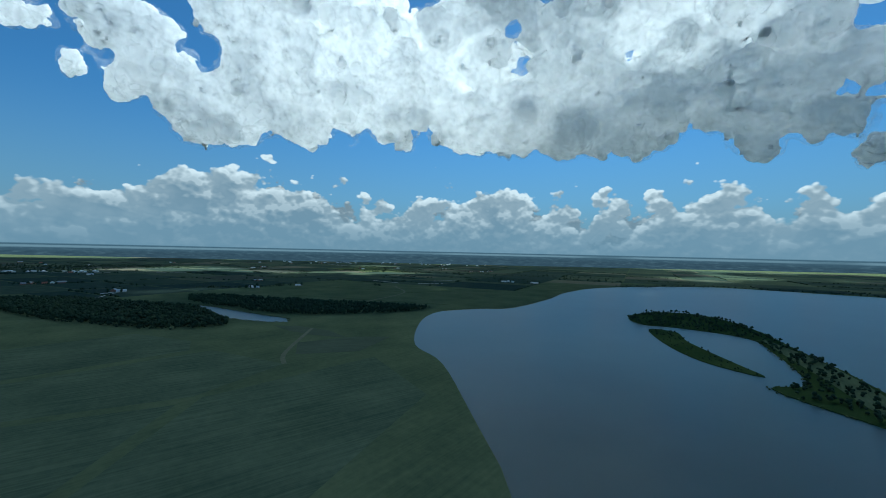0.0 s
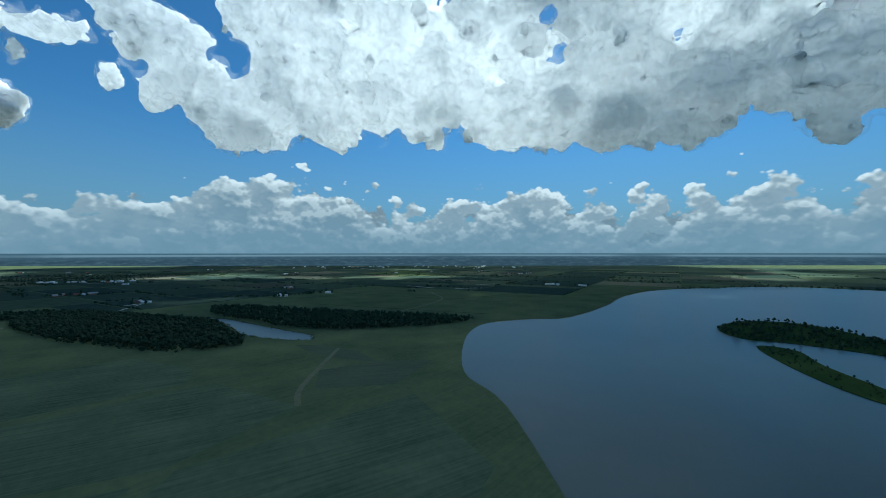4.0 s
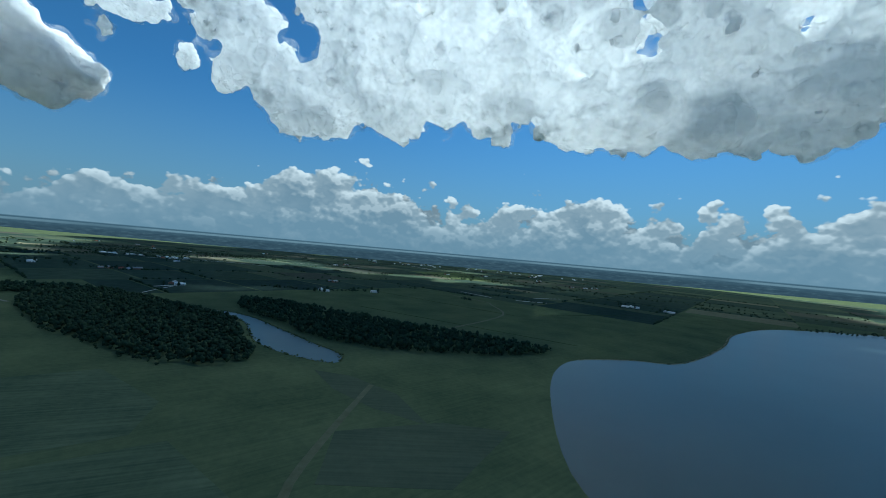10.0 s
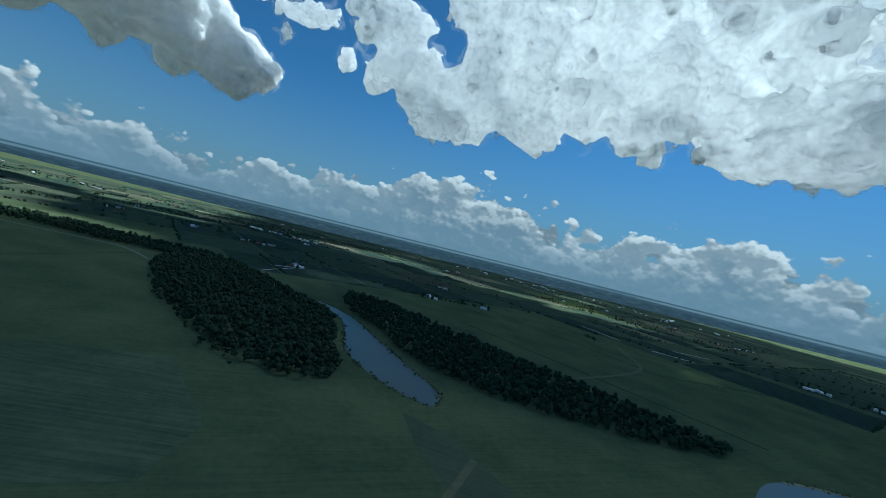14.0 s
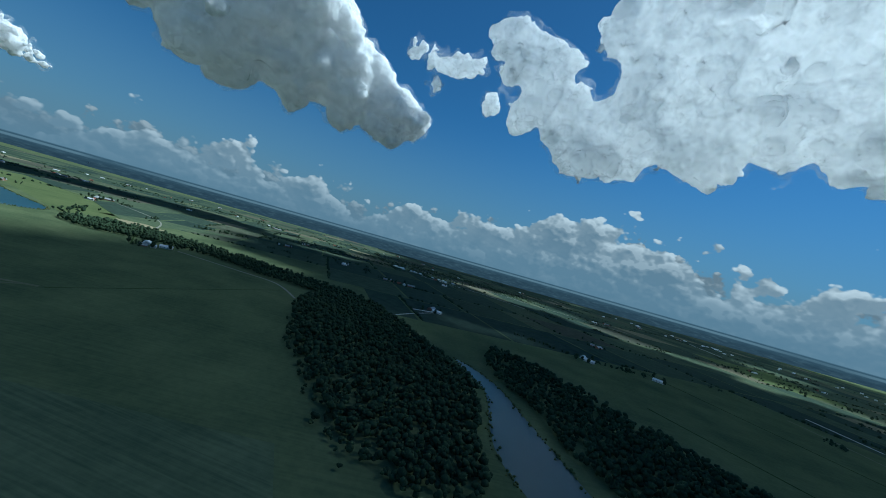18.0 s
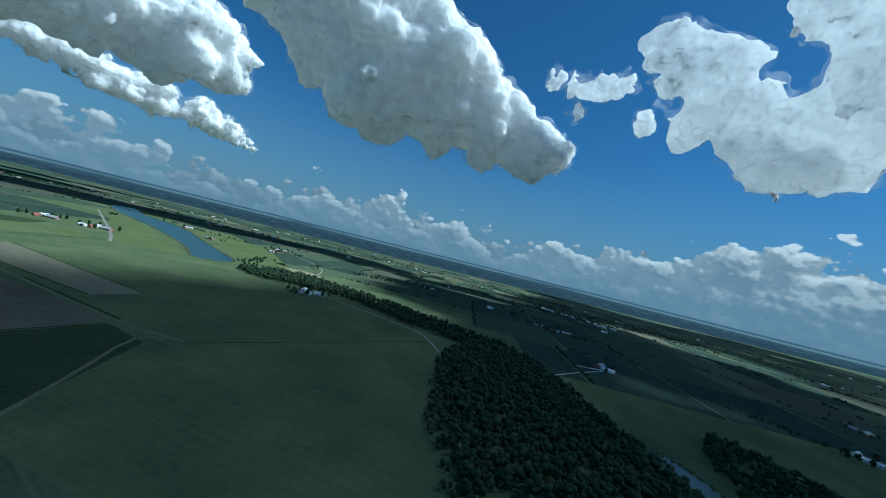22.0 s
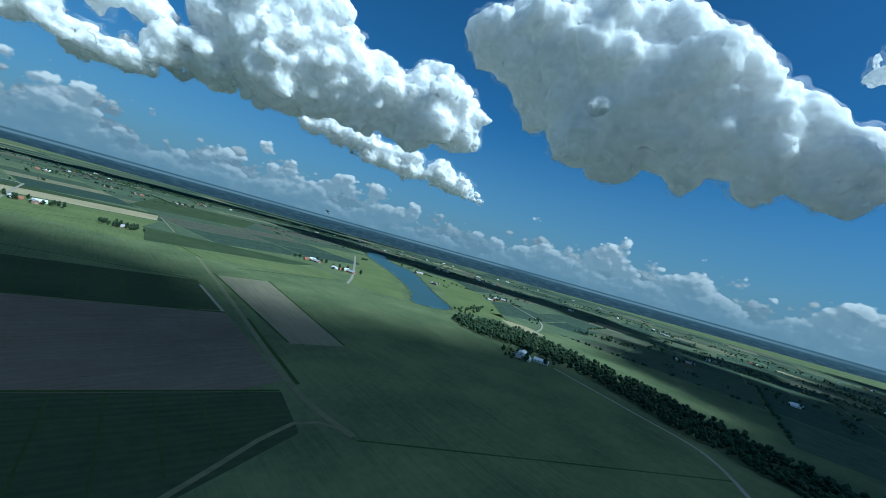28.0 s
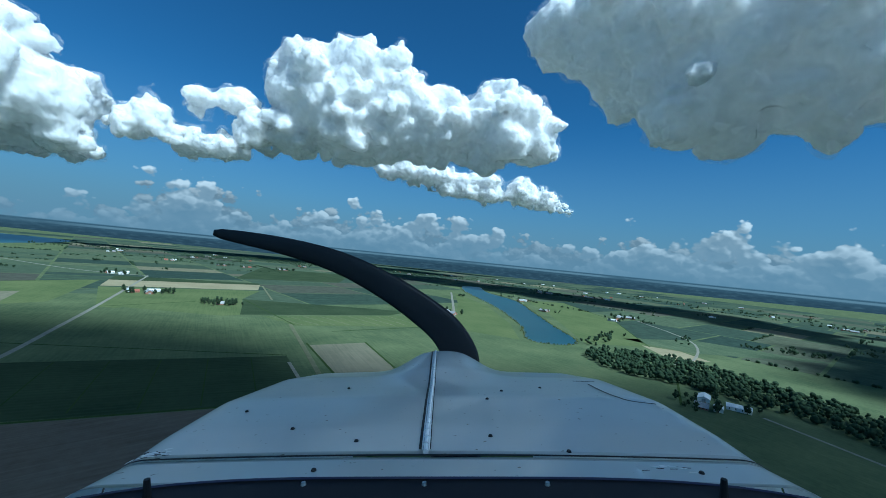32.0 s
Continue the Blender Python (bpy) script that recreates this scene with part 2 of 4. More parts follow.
def vapour(reach, forward=0.0, thin=0.0, relief=0.3):
    """A dense body of droplets: light wanders that many metres inside it before it comes out; thin: the share that goes straight through the skin."""
    def build(t):
        lumps = noise_node(t, position(t), 0.045, 4.0, 0.6)
        n = wire(t, "ShaderNodeBump", ins={"Height": lumps, "Strength": relief, "Distance": 6.0}).outputs["Normal"]
        deep = wire(t, "ShaderNodeBsdfPrincipled", attrs={"subsurface_method": "RANDOM_WALK"}, ins={
            "Base Color": (0.985, 0.985, 0.985, 1), "Roughness": 1.0, "Specular IOR Level": 0.0, "Subsurface Weight": 1.0, "Subsurface Radius": (1.0, 1.0, 1.0),
            "Subsurface Scale": reach, "Subsurface Anisotropy": forward, "Normal": n}).outputs[0]
        pale = wire(t, "ShaderNodeBsdfTranslucent", ins={"Color": (0.99, 0.99, 0.99, 1), "Normal": n}).outputs[0]
        return wire(t, "ShaderNodeMixShader", ins={0: thin, 1: deep, 2: pale}).outputs[0]
    return build


def veil(low, high, most, size=0.007, forward=0.0):
    """Frayed thin vapour; droplets also pass light forwards, close to its own direction."""
    def build(t):
        p = position(t)
        frayed = span(t, noise_node(t, p, size, 2.5, 0.5), low, high, 0.0, most)
        d = wire(t, "ShaderNodeBsdfDiffuse", ins={"Color": (0.97, 0.97, 0.97, 1)}).outputs[0]
        tr = wire(t, "ShaderNodeBsdfTranslucent", ins={"Color": (0.98, 0.98, 0.98, 1)}).outputs[0]
        both = wire(t, "ShaderNodeMixShader", ins={0: 0.5, 1: d, 2: tr}).outputs[0]
        if forward:
            ahead = wire(t, "ShaderNodeBsdfRefraction", ins={"Color": (0.98, 0.98, 0.98, 1), "Roughness": 0.75, "IOR": 1.05}).outputs[0]
            both = wire(t, "ShaderNodeMixShader", ins={0: forward, 1: both, 2: ahead}).outputs[0]
        return wire(t, "ShaderNodeMixShader", ins={0: frayed, 1: wire(t, "ShaderNodeBsdfTransparent").outputs[0], 2: both}).outputs[0]
    return build


VAPOUR = material("cloud_vapour", vapour(100.0, 0.0, 0.24))
BACKLIT = material("thin_backlit_vapour", vapour(200.0, 0.1, 0.68, 0.1))
THIN = material("thin_shade_cloud", veil(0.05, 0.35, 0.74))
VEIL = material("cloud_veil", veil(0.36, 0.70, 0.20, 0.011))
VEIL_BACKLIT = material("backlit_cloud_veil", veil(0.38, 0.68, 0.24, 0.013, 0.4))


# ---------------------------------------------------------------- mesh helpers
def part(name, bm, mat, parent=None, label=""):
    me = bpy.data.meshes.new(name)
    bm.to_mesh(me)
    bm.free()
    me.materials.append(mat)
    ob = new(name, me)
    if parent:
        ob.parent = parent
    return tagged(ob, label)


def raw(name, verts, faces, mat, parent=None, smooth=False):
    me = bpy.data.meshes.new(name)
    me.from_pydata([tuple(v) for v in verts], [], faces) if not isinstance(verts, np.ndarray) else fill(me, verts, faces)
    me.materials.append(mat)
    if smooth:
        me.polygons.foreach_set("use_smooth", np.ones(len(me.polygons), dtype=bool))
    ob = new(name, me)
    if parent:
        ob.parent = parent
    return ob


def fill(me, verts, tris):
    me.vertices.add(len(verts))
    me.vertices.foreach_set("co", verts.astype(np.float32).ravel())
    me.loops.add(len(tris) * 3)
    me.loops.foreach_set("vertex_index", tris.astype(np.int32).ravel())
    me.polygons.add(len(tris))
    me.polygons.foreach_set("loop_start", np.arange(0, len(tris) * 3, 3, dtype=np.int32))
    me.update(calc_edges=True)


def ball(level):
    bm = bmesh.new()
    bmesh.ops.create_icosphere(bm, subdivisions=level, radius=1.0)
    v = np.array([x.co[:] for x in bm.verts])
    f = np.array([[x.index for x in p.verts] for p in bm.faces])
    bm.free()
    return v, f


BALLS = {1: ball(1)}


def lumpy(points, seed, waves, size):
    """Smooth pseudo-random field over points, about -1 to 1."""
    rng = np.random.default_rng(seed)
    total = np.zeros(len(points))
    for i in range(waves):
        k = rng.normal(size=3)
        k *= (1.0 + 1.6 * rng.random()) * 2.4 / size / np.linalg.norm(k)
        total += np.sin(points @ k + rng.random() * 6.28)
    return total / math.sqrt(waves)


def clumps(spots, level, seed, rough=0.2, squash=1.0):
    """Uneven balls at (x, y, z, r), joined: vertices and triangles."""
    bv, bf = BALLS[level]
    spots = np.asarray(spots, dtype=float)
    rng = np.random.default_rng(seed)
    n, k = len(spots), len(bv)
    turn = rng.random(n) * 6.28
    c, s = np.cos(turn)[:, None], np.sin(turn)[:, None]
    unit = np.stack([bv[None, :, 0] * c - bv[None, :, 1] * s, bv[None, :, 0] * s + bv[None, :, 1] * c, np.repeat(bv[None, :, 2], n, 0)], 2)
    seeds = np.repeat(rng.random((n, 1, 3)) * 50, k, 1)
    bulge = 1 + rough * lumpy((unit * 1.0 + seeds).reshape(-1, 3), seed, 7, 1.6).reshape(n, k, 1) * 0.7
    v = unit * bulge * spots[:, None, 3:4]
    v[:, :, 2] *= squash
    v += spots[:, None, :3]
    f = bf[None] + (np.arange(n) * k)[:, None, None]
    return v.reshape(-1, 3), f.reshape(-1, 3)


def curve(points, steps=6, closed=True):
    """A rounded line through the points."""
    p = [np.array(q, dtype=float) for q in points]
    n, out = len(p), []
    for i in range(n if closed else n - 1):
        a, b, c, d = (p[j % n] if closed else p[min(max(j, 0), n - 1)] for j in (i - 1, i, i + 1, i + 2))
        for s in range(steps):
            u = s / steps
            out.append(0.5 * (2 * b + (c - a) * u + (2 * a - 5 * b + 4 * c - d) * u * u + (3 * b - a - 3 * c + d) * u ** 3))
    if not closed:
        out.append(p[-1])
    return out


def sheet(name, outline, z, mat, label="", category="", kind="structure"):
    """A flat polygon with a skirt down to the ground."""
    bm = bmesh.new()
    up = [bm.verts.new((x, y, z)) for x, y in outline]
    bm.faces.new(up)
    low = [bm.verts.new((x, y, -0.3)) for x, y in outline]
    for i in range(len(up)):
        j = (i + 1) % len(up)
        bm.faces.new((up[i], low[i], low[j], up[j]))
    bmesh.ops.triangulate(bm, faces=[f for f in bm.faces if len(f.verts) > 4])
    bmesh.ops.recalc_face_normals(bm, faces=bm.faces)
    return tagged(part(name, bm, mat), label, category, "", kind)


def strip(name, line, width, z, mat, label="", category="", kind="structure", parent=None):
    """A band of that width along a line, with a slight crown and sides down to the ground."""
    p = [np.array(q, dtype=float) for q in line]
    verts, faces = [], []
    for i, q in enumerate(p):
        d = p[min(i + 1, len(p) - 1)] - p[max(i - 1, 0)]
        s = np.array((-d[1], d[0])) / (np.linalg.norm(d) + 1e-9) * width / 2
        for k, h in ((1.3, -0.3), (1, z), (0, z + 0.06), (-1, z), (-1.3, -0.3)):
            verts.append((*(q + s * k), h))
    for i in range(len(p) - 1):
        for k in range(4):
            a = i * 5 + k
            faces.append((a, a + 1, a + 6, a + 5))
    ob = raw(name, verts, faces, mat, parent)
    return tagged(ob, label, category, "", kind)


def inside(x, y, outline):
    hit, n = False, len(outline)
    for i in range(n):
        (ax, ay), (bx, by) = outline[i], outline[i - 1]
        if (ay > y) != (by > y) and x < (bx - ax) * (y - ay) / (by - ay) + ax:
            hit = not hit
    return hit


# ---------------------------------------------------------------- ground and water
bm = bmesh.new()
bmesh.ops.create_grid(bm, x_segments=40, y_segments=40, size=15000)
ground = tagged(part("ground", bm, MEADOW), "flat green polder farmland reaching to the horizon", "ground", "", "structure")

LAKE = curve([(-565, 890), (-515, 985), (-452, 1065), (-442, 1350), (-462, 1680), (-370, 2070), (34, 2518), (549, 2465), (1198, 2420), (2600, 2350),
              (4200, 2000), (4200, -1300), (1500, -750), (200, -80), (-120, 270), (-300, 470), (-400, 540), (-500, 685), (-555, 800)], 5)
sheet("lake", LAKE, 0.06, WATER, "wide calm grey-blue lake with ripples", "water")
RIVER = curve([(-2390, -1790), (-2168, -1478), (-1924, -1000), (-1712, -665), (-1580, -505), (-1683, -462), (-1830, -656), (-1990, -870), (-2208, -1169), (-2330, -1500), (-2520, -1780)], 5)
sheet("river", RIVER, 0.06, WATER, "broad grey-blue river arm between green banks", "water")
CHANNEL = curve([(-1180, 505), (-1101, 513), (-1040, 520), (-893, 486), (-800, 496), (-735, 530), (-771, 560), (-845, 556), (-1005, 552), (-1100, 545)], 4)
sheet("channel", CHANNEL, 0.06, WATER, "narrow pale channel winding between dark woods", "water")
ISLAND = curve([(-154, 1112), (-109, 1254), (5, 1275), (96, 1108), (143, 886), (177, 733), (195, 520), (132, 551), (72, 619), (114, 672), (102, 853), (74, 979), (-46, 1017), (-112, 1014)], 4)
sheet("island", ISLAND, 0.9, SCRUB, "long curved wooded island in the lake", "island")
ISLET = curve([(-93, 956), (-42, 955), (-19, 862), (40, 740), (72, 672), (1, 717), (-56, 824)], 4)
sheet("islet", ISLET, 0.7, SCRUB, "thin scrubby spit beside the island", "island")
sheet("island_meadow", curve([(101, 983), (163, 790), (182, 590), (158, 560), (135, 711), (112, 860)], 4), 1.0, MEADOW, "yellow-green grass along the island's back", "meadow")
EAST_ISLE = curve([(569, 1466), (700, 1540), (900, 1520), (760, 1250), (598, 1180)], 4)
sheet("east_island", EAST_ISLE, 0.9, SCRUB, "dark low wooded island in the lake", "island")
FAR_ISLE = curve([(887, 2159), (1000, 2230), (1300, 2250), (1135, 2150)], 4)
sheet("far_island", FAR_ISLE, 0.9, SCRUB, "dark low island off the far shore", "island")
strip("causeway", curve([(185, 530), (240, 480), (330, 420), (520, 330)], 5, False), 7, 0.8, REED, "thin reedy dam running out from the island", "dam")
FAR_LAKE = curve([(489, -2400), (146, -2257), (-122, -2751), (-336, -4200), (500, -4700), (2600, -4200), (2600, -2500)], 4)
sheet("south_lake", FAR_LAKE, 0.06, WATER, "pale distant lake behind the fields", "water")

# ---------------------------------------------------------------- fields
def field(points, mat, z, label, name="field"):
    return sheet(name, points, z, mat, label, "field")


field([(-727, -362), (-1070, -318), (-1052, -120), (-1000, -106), (-795, -142), (-640, -190), (-600, -330)], SOIL, 0.10, "brown ploughed field with darker streaks")
field([(-827, -139), (-1041, -99), (-1025, -37), (-826, 48), (-700, -10), (-640, -110)], BEET, 0.11, "dark green crop field beside a track")
field([(-741, -366), (-773, -529), (-1084, -490), (-1071, -330), (-1013, -330)], BEET, 0.12, "dark green rectangular crop field")
field([(-741, -637), (-880, -900), (-1140, -742), (-1086, -494), (-778, -534)], MEADOW, 0.13, "mid-green meadow field")
field([(-1112, -1045), (-1502, -865), (-1403, -810), (-1072, -818)], BEET, 0.14, "long dark green crop strip")
field([(-815, -1395), (-1216, -1406), (-1182, -1253), (-811, -1242)], STRAW, 0.12, "pale tan strip of stubble")
field([(-821, -1521), (-1220, -1459), (-1216, -1408), (-815, -1397)], BEET, 0.13, "narrow dark green strip")
field([(-1131, -545), (-1223, -545), (-1172, -202), (-1104, -212)], DRY, 0.14, "pale dry field ending in a point")
field([(-380, -1100), (-799, -1381), (-765, -960), (-521, -781)], PASTURE, 0.10, "light green pasture")
field([(-419, -1014), (-700, -1100), (-705, -930), (-474, -888)], DRY, 0.15, "pinkish dry strip in the pasture")
field([(-532, -756), (-728, -784), (-724, -522), (-591, -622)], BEET, 0.13, "dark green field beside the road")
field([(-1163, -1613), (-1384, -2316), (-1852, -2170), (-1583, -1643)], BEET, 0.12, "dark green far field")
field([(-840, -905), (-810, -1225), (-1185, -1235), (-1110, -1050), (-1075, -815), (-1020, -800)], PASTURE, 0.10, "light green meadow round the grove")
field([(-1200, -640), (-1240, -560), (-1215, -420), (-1180, -215), (-1300, -60), (-1470, -170), (-1560, -480), (-1460, -640)], MEADOW, 0.10, "green meadow beside the river")
field([(-1480, -640), (-1560, -515), (-1700, -690), (-1900, -1010), (-2040, -1390), (-1800, -1050)], PASTURE, 0.10, "light green meadow along the river bank")
field([(-1150, -700), (-1440, -660), (-1500, -780), (-1410, -805), (-1110, -800)], PASTURE, 0.11, "grass paddock with mown lines")
field([(-1700, -455), (-2060, -870), (-2300, -1200), (-2500, -1150), (-2200, -700), (-1850, -395)], PASTURE, 0.10, "bright green strip beside the river")
field([(-1420, -60), (-1352, 205), (-1076, 225), (-940, 20), (-1060, -10)], MEADOW, 0.10, "wide dark green meadow")
field([(-1640, -240), (-1480, -160), (-1300, -50), (-1400, 170), (-1460, 160)], MEADOW, 0.09, "green meadow below the wood belt")
field([(-1900, -330), (-2230, -160), (-2120, -420), (-1880, -480)], HAY, 0.10, "yellowish grass bend by the trees")

# roads, tracks and ditches
strip("road", curve([(-690, -150), (-785, -470), (-820, -720), (-855, -1060), (-900, -1560)], 6, False), 6, 0.25, ASPHALT, "pale straight country road", "road")
strip("road", curve([(-900, -1560), (-680, -1700), (-330, -2200), (-190, -2500)], 5, False), 6, 0.25, ASPHALT, "pale lane through far fields", "road")
strip("road", curve([(-1470, -640), (-1620, -830), (-2040, -1420)], 5, False), 7, 0.25, ASPHALT, "pale straight farm road", "road")
strip("track", curve([(-1144, -712), (-1115, -500), (-1086, -303), (-1055, -110), (-1060, -20)], 5, False), 6, 0.2, TRACK, "grassy farm track between ditches", "track")
strip("track", curve([(-781, 8), (-823, 45), (-920, 5), (-1027, -50), (-1062, -24)], 3, False), 3.5, 0.2, TRACK, "pale bent farm track", "track")
strip("track", [(-1080, -460), (-1069, -325)], 4, 0.2, ASPHALT, "short pale track at a field edge", "track")
strip("track", [(-1218, -1375), (-1180, -1043)], 5, 0.2, TRACK, "straight pale field path", "track")
strip("track", [(-1430, 412), (-1520, 470), (-1600, 530)], 4, 0.2, CONCRETE, "pale straight concrete path", "track")
strip("track", [(-1606, 526), (-1575, 462)], 9, 0.22, CONCRETE, "pale concrete slab beside the path", "track")
strip("track", curve([(-1410, 1533), (-1230, 1513)], 3, False), 8, 0.2, CONCRETE, "pale straight canal edge", "track")
strip("track", curve([(-1181, 1738), (-1133, 1882)], 3, False), 8, 0.2, CONCRETE, "pale straight canal edge", "track")
for a, b in (((-741, -637), (-1086, -494)), ((-1112, -1050), (-840, -905)), ((-727, -364), (-1070, -322)), ((-827, -141), (-1041, -102))):
    strip("ditch", [a, b], 3, 0.14, SCRUB, "narrow dark ditch between fields", "ditch")

for a, b2, w in (((-1131, -560), (-1104, -216), 3), ((-1226, -548), (-1174, -204), 3), ((-1090, -300), (-1062, -110), 4), ((-1200, -640), (-1440, -665), 3),
                 ((-1150, -705), (-1110, -1048), 3), ((-1502, -868), (-1403, -812), 3), ((-532, -760), (-728, -788), 3), ((-799, -1383), (-380, -1104), 3),
                 ((-1850, -395), (-2200, -700), 3), ((-2200, -700), (-2500, -1150), 3), ((-1640, -240), (-1480, -160), 3), ((-1400, 180), (-1060, -15), 2),
                 ((-900, 1200), (-1500, 1100), 4), ((-900, 1200), (-760, 1750), 4), ((-1500, 1100), (-1900, 700), 4), ((-620, 1000), (-1150, 850), 4)):
    strip("ditch", [a, b2], w, 0.17, SCRUB, "narrow dark ditch between fields", "ditch")
for i in range(9):
    u = i / 8
    strip("mown_line", [(-1165 - 250 * u, -705 + 30 * u), (-1125 - 270 * u, -800 + 5 * u)], 1.6, 0.16, DRY, "thin pale mown line across the paddock", "mown line")
for i in range(6):
    strip("tramline", [(-790 - 46 * i, -372 + 8 * i), (-800 - 48 * i, -522 + 6 * i)], 1.2, 0.16, SCRUB, "thin dark wheel track through the crop", "wheel track")
for i in range(7):
    strip("tramline", [(-850 - 26 * i, -134 + 5 * i), (-812 - 32 * i, 30 - 12 * i)], 1.2, 0.16, SCRUB, "thin dark wheel track through the crop", "wheel track")

# the low land between the wood and the lake
field([(-850, 70), (-660, 95), (-640, 300), (-700, 330), (-830, 300)], HAY, 0.10, "rough dark meadow below the wood")
field([(-640, 100), (-520, 60), (-440, 210), (-470, 340), (-615, 320)], HAY, 0.10, "dark green meadow near the lake")
field([(-600, 60), (-420, -40), (-330, 70), (-430, 190), (-510, 50)], HAY, 0.09, "rough dark meadow beside a copse")
field([(-430, 215), (-320, 80), (-200, 150), (-250, 360), (-400, 440)], HAY, 0.09, "dark marshy grass by the lake")
field([(-720, 494), (-677, 521), (-600, 530), (-522, 505), (-585, 485), (-650, 480)], REEDBED, 0.12, "pale reed bed at the channel's mouth")
field([(-560, 430), (-500, 380), (-440, 450), (-470, 560), (-520, 520)], REEDBED, 0.12, "pale reed bed at the lake shore")
strip("track", curve([(-639, 523), (-567, 433), (-511, 368), (-470, 340)], 3, False), 6, 0.2, TRACK, "grassy track through the reeds", "track")
strip("track", curve([(-500, -80), (-531, -38), (-565, 27), (-599, 78), (-640, 98)], 3, False), 4, 0.2, TRACK, "pale bent field track", "track")
strip("road", curve([(-2850, 640), (-2783, 768), (-2709, 988), (-2501, 1157)], 4, False), 9, 0.25, CONCRETE, "pale straight far road", "road")
field([(-2542, 2206), (-2537, 2761), (-1804, 2379), (-1996, 2093)], PASTURE, 0.12, "light green far meadow")
field([(-3590, 150), (-3530, 320), (-3640, 340), (-3700, 170)], STRAW, 0.12, "yellow far stubble field")
field([(-3945, 1930), (-3650, 1990), (-3690, 2070), (-3980, 2010)], STRAW, 0.12, "yellow far stubble field")

# far parcels: a jittered grid of fields, turned like the near ones
rng = np.random.default_rng(5)
verts, faces, lines = [], [], []
turn = radians(7)
x = -5600
while x < 5600:
    wide = rng.uniform(220, 480)
    y = -5600
    while y < 5600:
        deep = rng.uniform(90, 330)
        cx, cy = x + wide / 2, y + deep / 2
        px, py = cx * math.cos(turn) - cy * math.sin(turn), cx * math.sin(turn) + cy * math.cos(turn)
        near = (-1400 < px < 900 and -450 < py < 1400) or (-1900 < px < -500 and -1100 < py < 300)
        wet = any(inside(px + ox, py + oy, s) for s in (LAKE, FAR_LAKE, RIVER) for ox, oy in ((0, 0), (wide / 2, 0), (-wide / 2, 0), (0, deep / 2), (0, -deep / 2)))
        if not near and not wet:
            i = len(verts)
            for ux, uy in ((x + 4, y + 4), (x + wide - 4, y + 4), (x + wide - 4, y + deep - 4), (x + 4, y + deep - 4)):
                verts.append((ux * math.cos(turn) - uy * math.sin(turn), ux * math.sin(turn) + uy * math.cos(turn), 0.05))
            faces.append((i, i + 1, i + 2, i + 3))
            if rng.random() < 0.6 and math.hypot(px + 500, py) < 4000 and not (-1800 < px < -300 and -1750 < py < -300):
                lines.append(verts[i][:2] + verts[i + 1][:2] if rng.random() < 0.5 else verts[i + 1][:2] + verts[i + 2][:2])
        y += deep
    x += wide
tagged(raw("far_fields", verts, faces, PATCHWORK), "patchwork of distant green and straw fields", "fields", "", "stuff")

# ---------------------------------------------------------------- trees
def crown_spots(x, y, h, rng, n):
    """Clumps of one tree's crown."""
    out = []
    for i in range(n):
        a, u = rng.random() * 6.28, rng.random()
        rad = h * 0.26 * math.sqrt(rng.random()) * (1.1 - 0.55 * abs(u - 0.35))
        out.append((x + rad * math.cos(a), y + rad * math.sin(a), h * (0.30 + 0.55 * u), h * rng.uniform(0.15, 0.27)))
    return out


def wood(name, outline, count, seed, label, h=(8, 15), clump=4):
    rng = np.random.default_rng(seed)
    xs, ys = [p[0] for p in outline], [p[1] for p in outline]
    spots, n, tries = [], 0, 0
    while n < count and tries < count * 30:
        tries += 1
        x, y = rng.uniform(min(xs), max(xs)), rng.uniform(min(ys), max(ys))
        if inside(x, y, outline):
            spots += crown_spots(x, y, rng.uniform(*h), rng, clump)
            n += 1
    v, f = clumps(spots, 1, seed, 0.35)
    return tagged(raw(name, v, f, LEAVES), label, "wood", "", "stuff")


def hedge(line, step, seed, label, h=(7, 13), spread=6, name="tree_row"):
    rng = np.random.default_rng(seed)
    spots = []
    for a, b in zip(line[:-1], line[1:]):
        d = math.dist(a, b)
        for i in range(int(d / step)):
            u = (i + rng.random()) / (d / step)
            spots += crown_spots(a[0] + (b[0] - a[0]) * u + rng.normal() * spread, a[1] + (b[1] - a[1]) * u + rng.normal() * spread, rng.uniform(*h), rng, 5)
    v, f = clumps(spots, 1, seed, 0.35)
    return tagged(raw(name, v, f, LEAVES), label, "trees", "", "stuff")


spots = []
rng = np.random.default_rng(19)
for ax, ay, cx, cy in lines:
    n = int(math.hypot(cx - ax, cy - ay) / rng.uniform(9, 26))
    for i in range(n):
        u, r = rng.random(), rng.uniform(1.6, 4.2)
        for j in range(2):
            spots.append((ax + (cx - ax) * u + rng.normal() * 2, ay + (cy - ay) * u + rng.normal() * 2, r * rng.uniform(0.6, 1.1), r))
tagged(raw("hedgerows", *clumps(spots, 1, 20, 0.35), LEAVES), "dark hedgerows between distant fields", "hedges", "", "stuff")
wood("wood", curve([(-1352, 221), (-1568, 292), (-1400, 404), (-1180, 470), (-1080, 505), (-890, 470), (-790, 440), (-813, 366), (-900, 325), (-1089, 260)], 3), 2600, 11, "dense dark deciduous wood beside the channel")
wood("wood", curve([(-1180, 560), (-1000, 575), (-850, 580), (-700, 690), (-620, 900), (-900, 800), (-1300, 640)], 3), 1600, 12, "dark wood on the far bank of the channel")
wood("wood_belt", curve([(-1600, -385), (-1690, -392), (-1760, -300), (-1752, -200), (-1715, -60), (-1640, 110), (-1552, 280), (-1466, 262), (-1500, 110), (-1552, 10), (-1588, -60), (-1585, -140), (-1575, -210), (-1545, -290)], 3), 1500, 13, "belt of dense dark green trees")
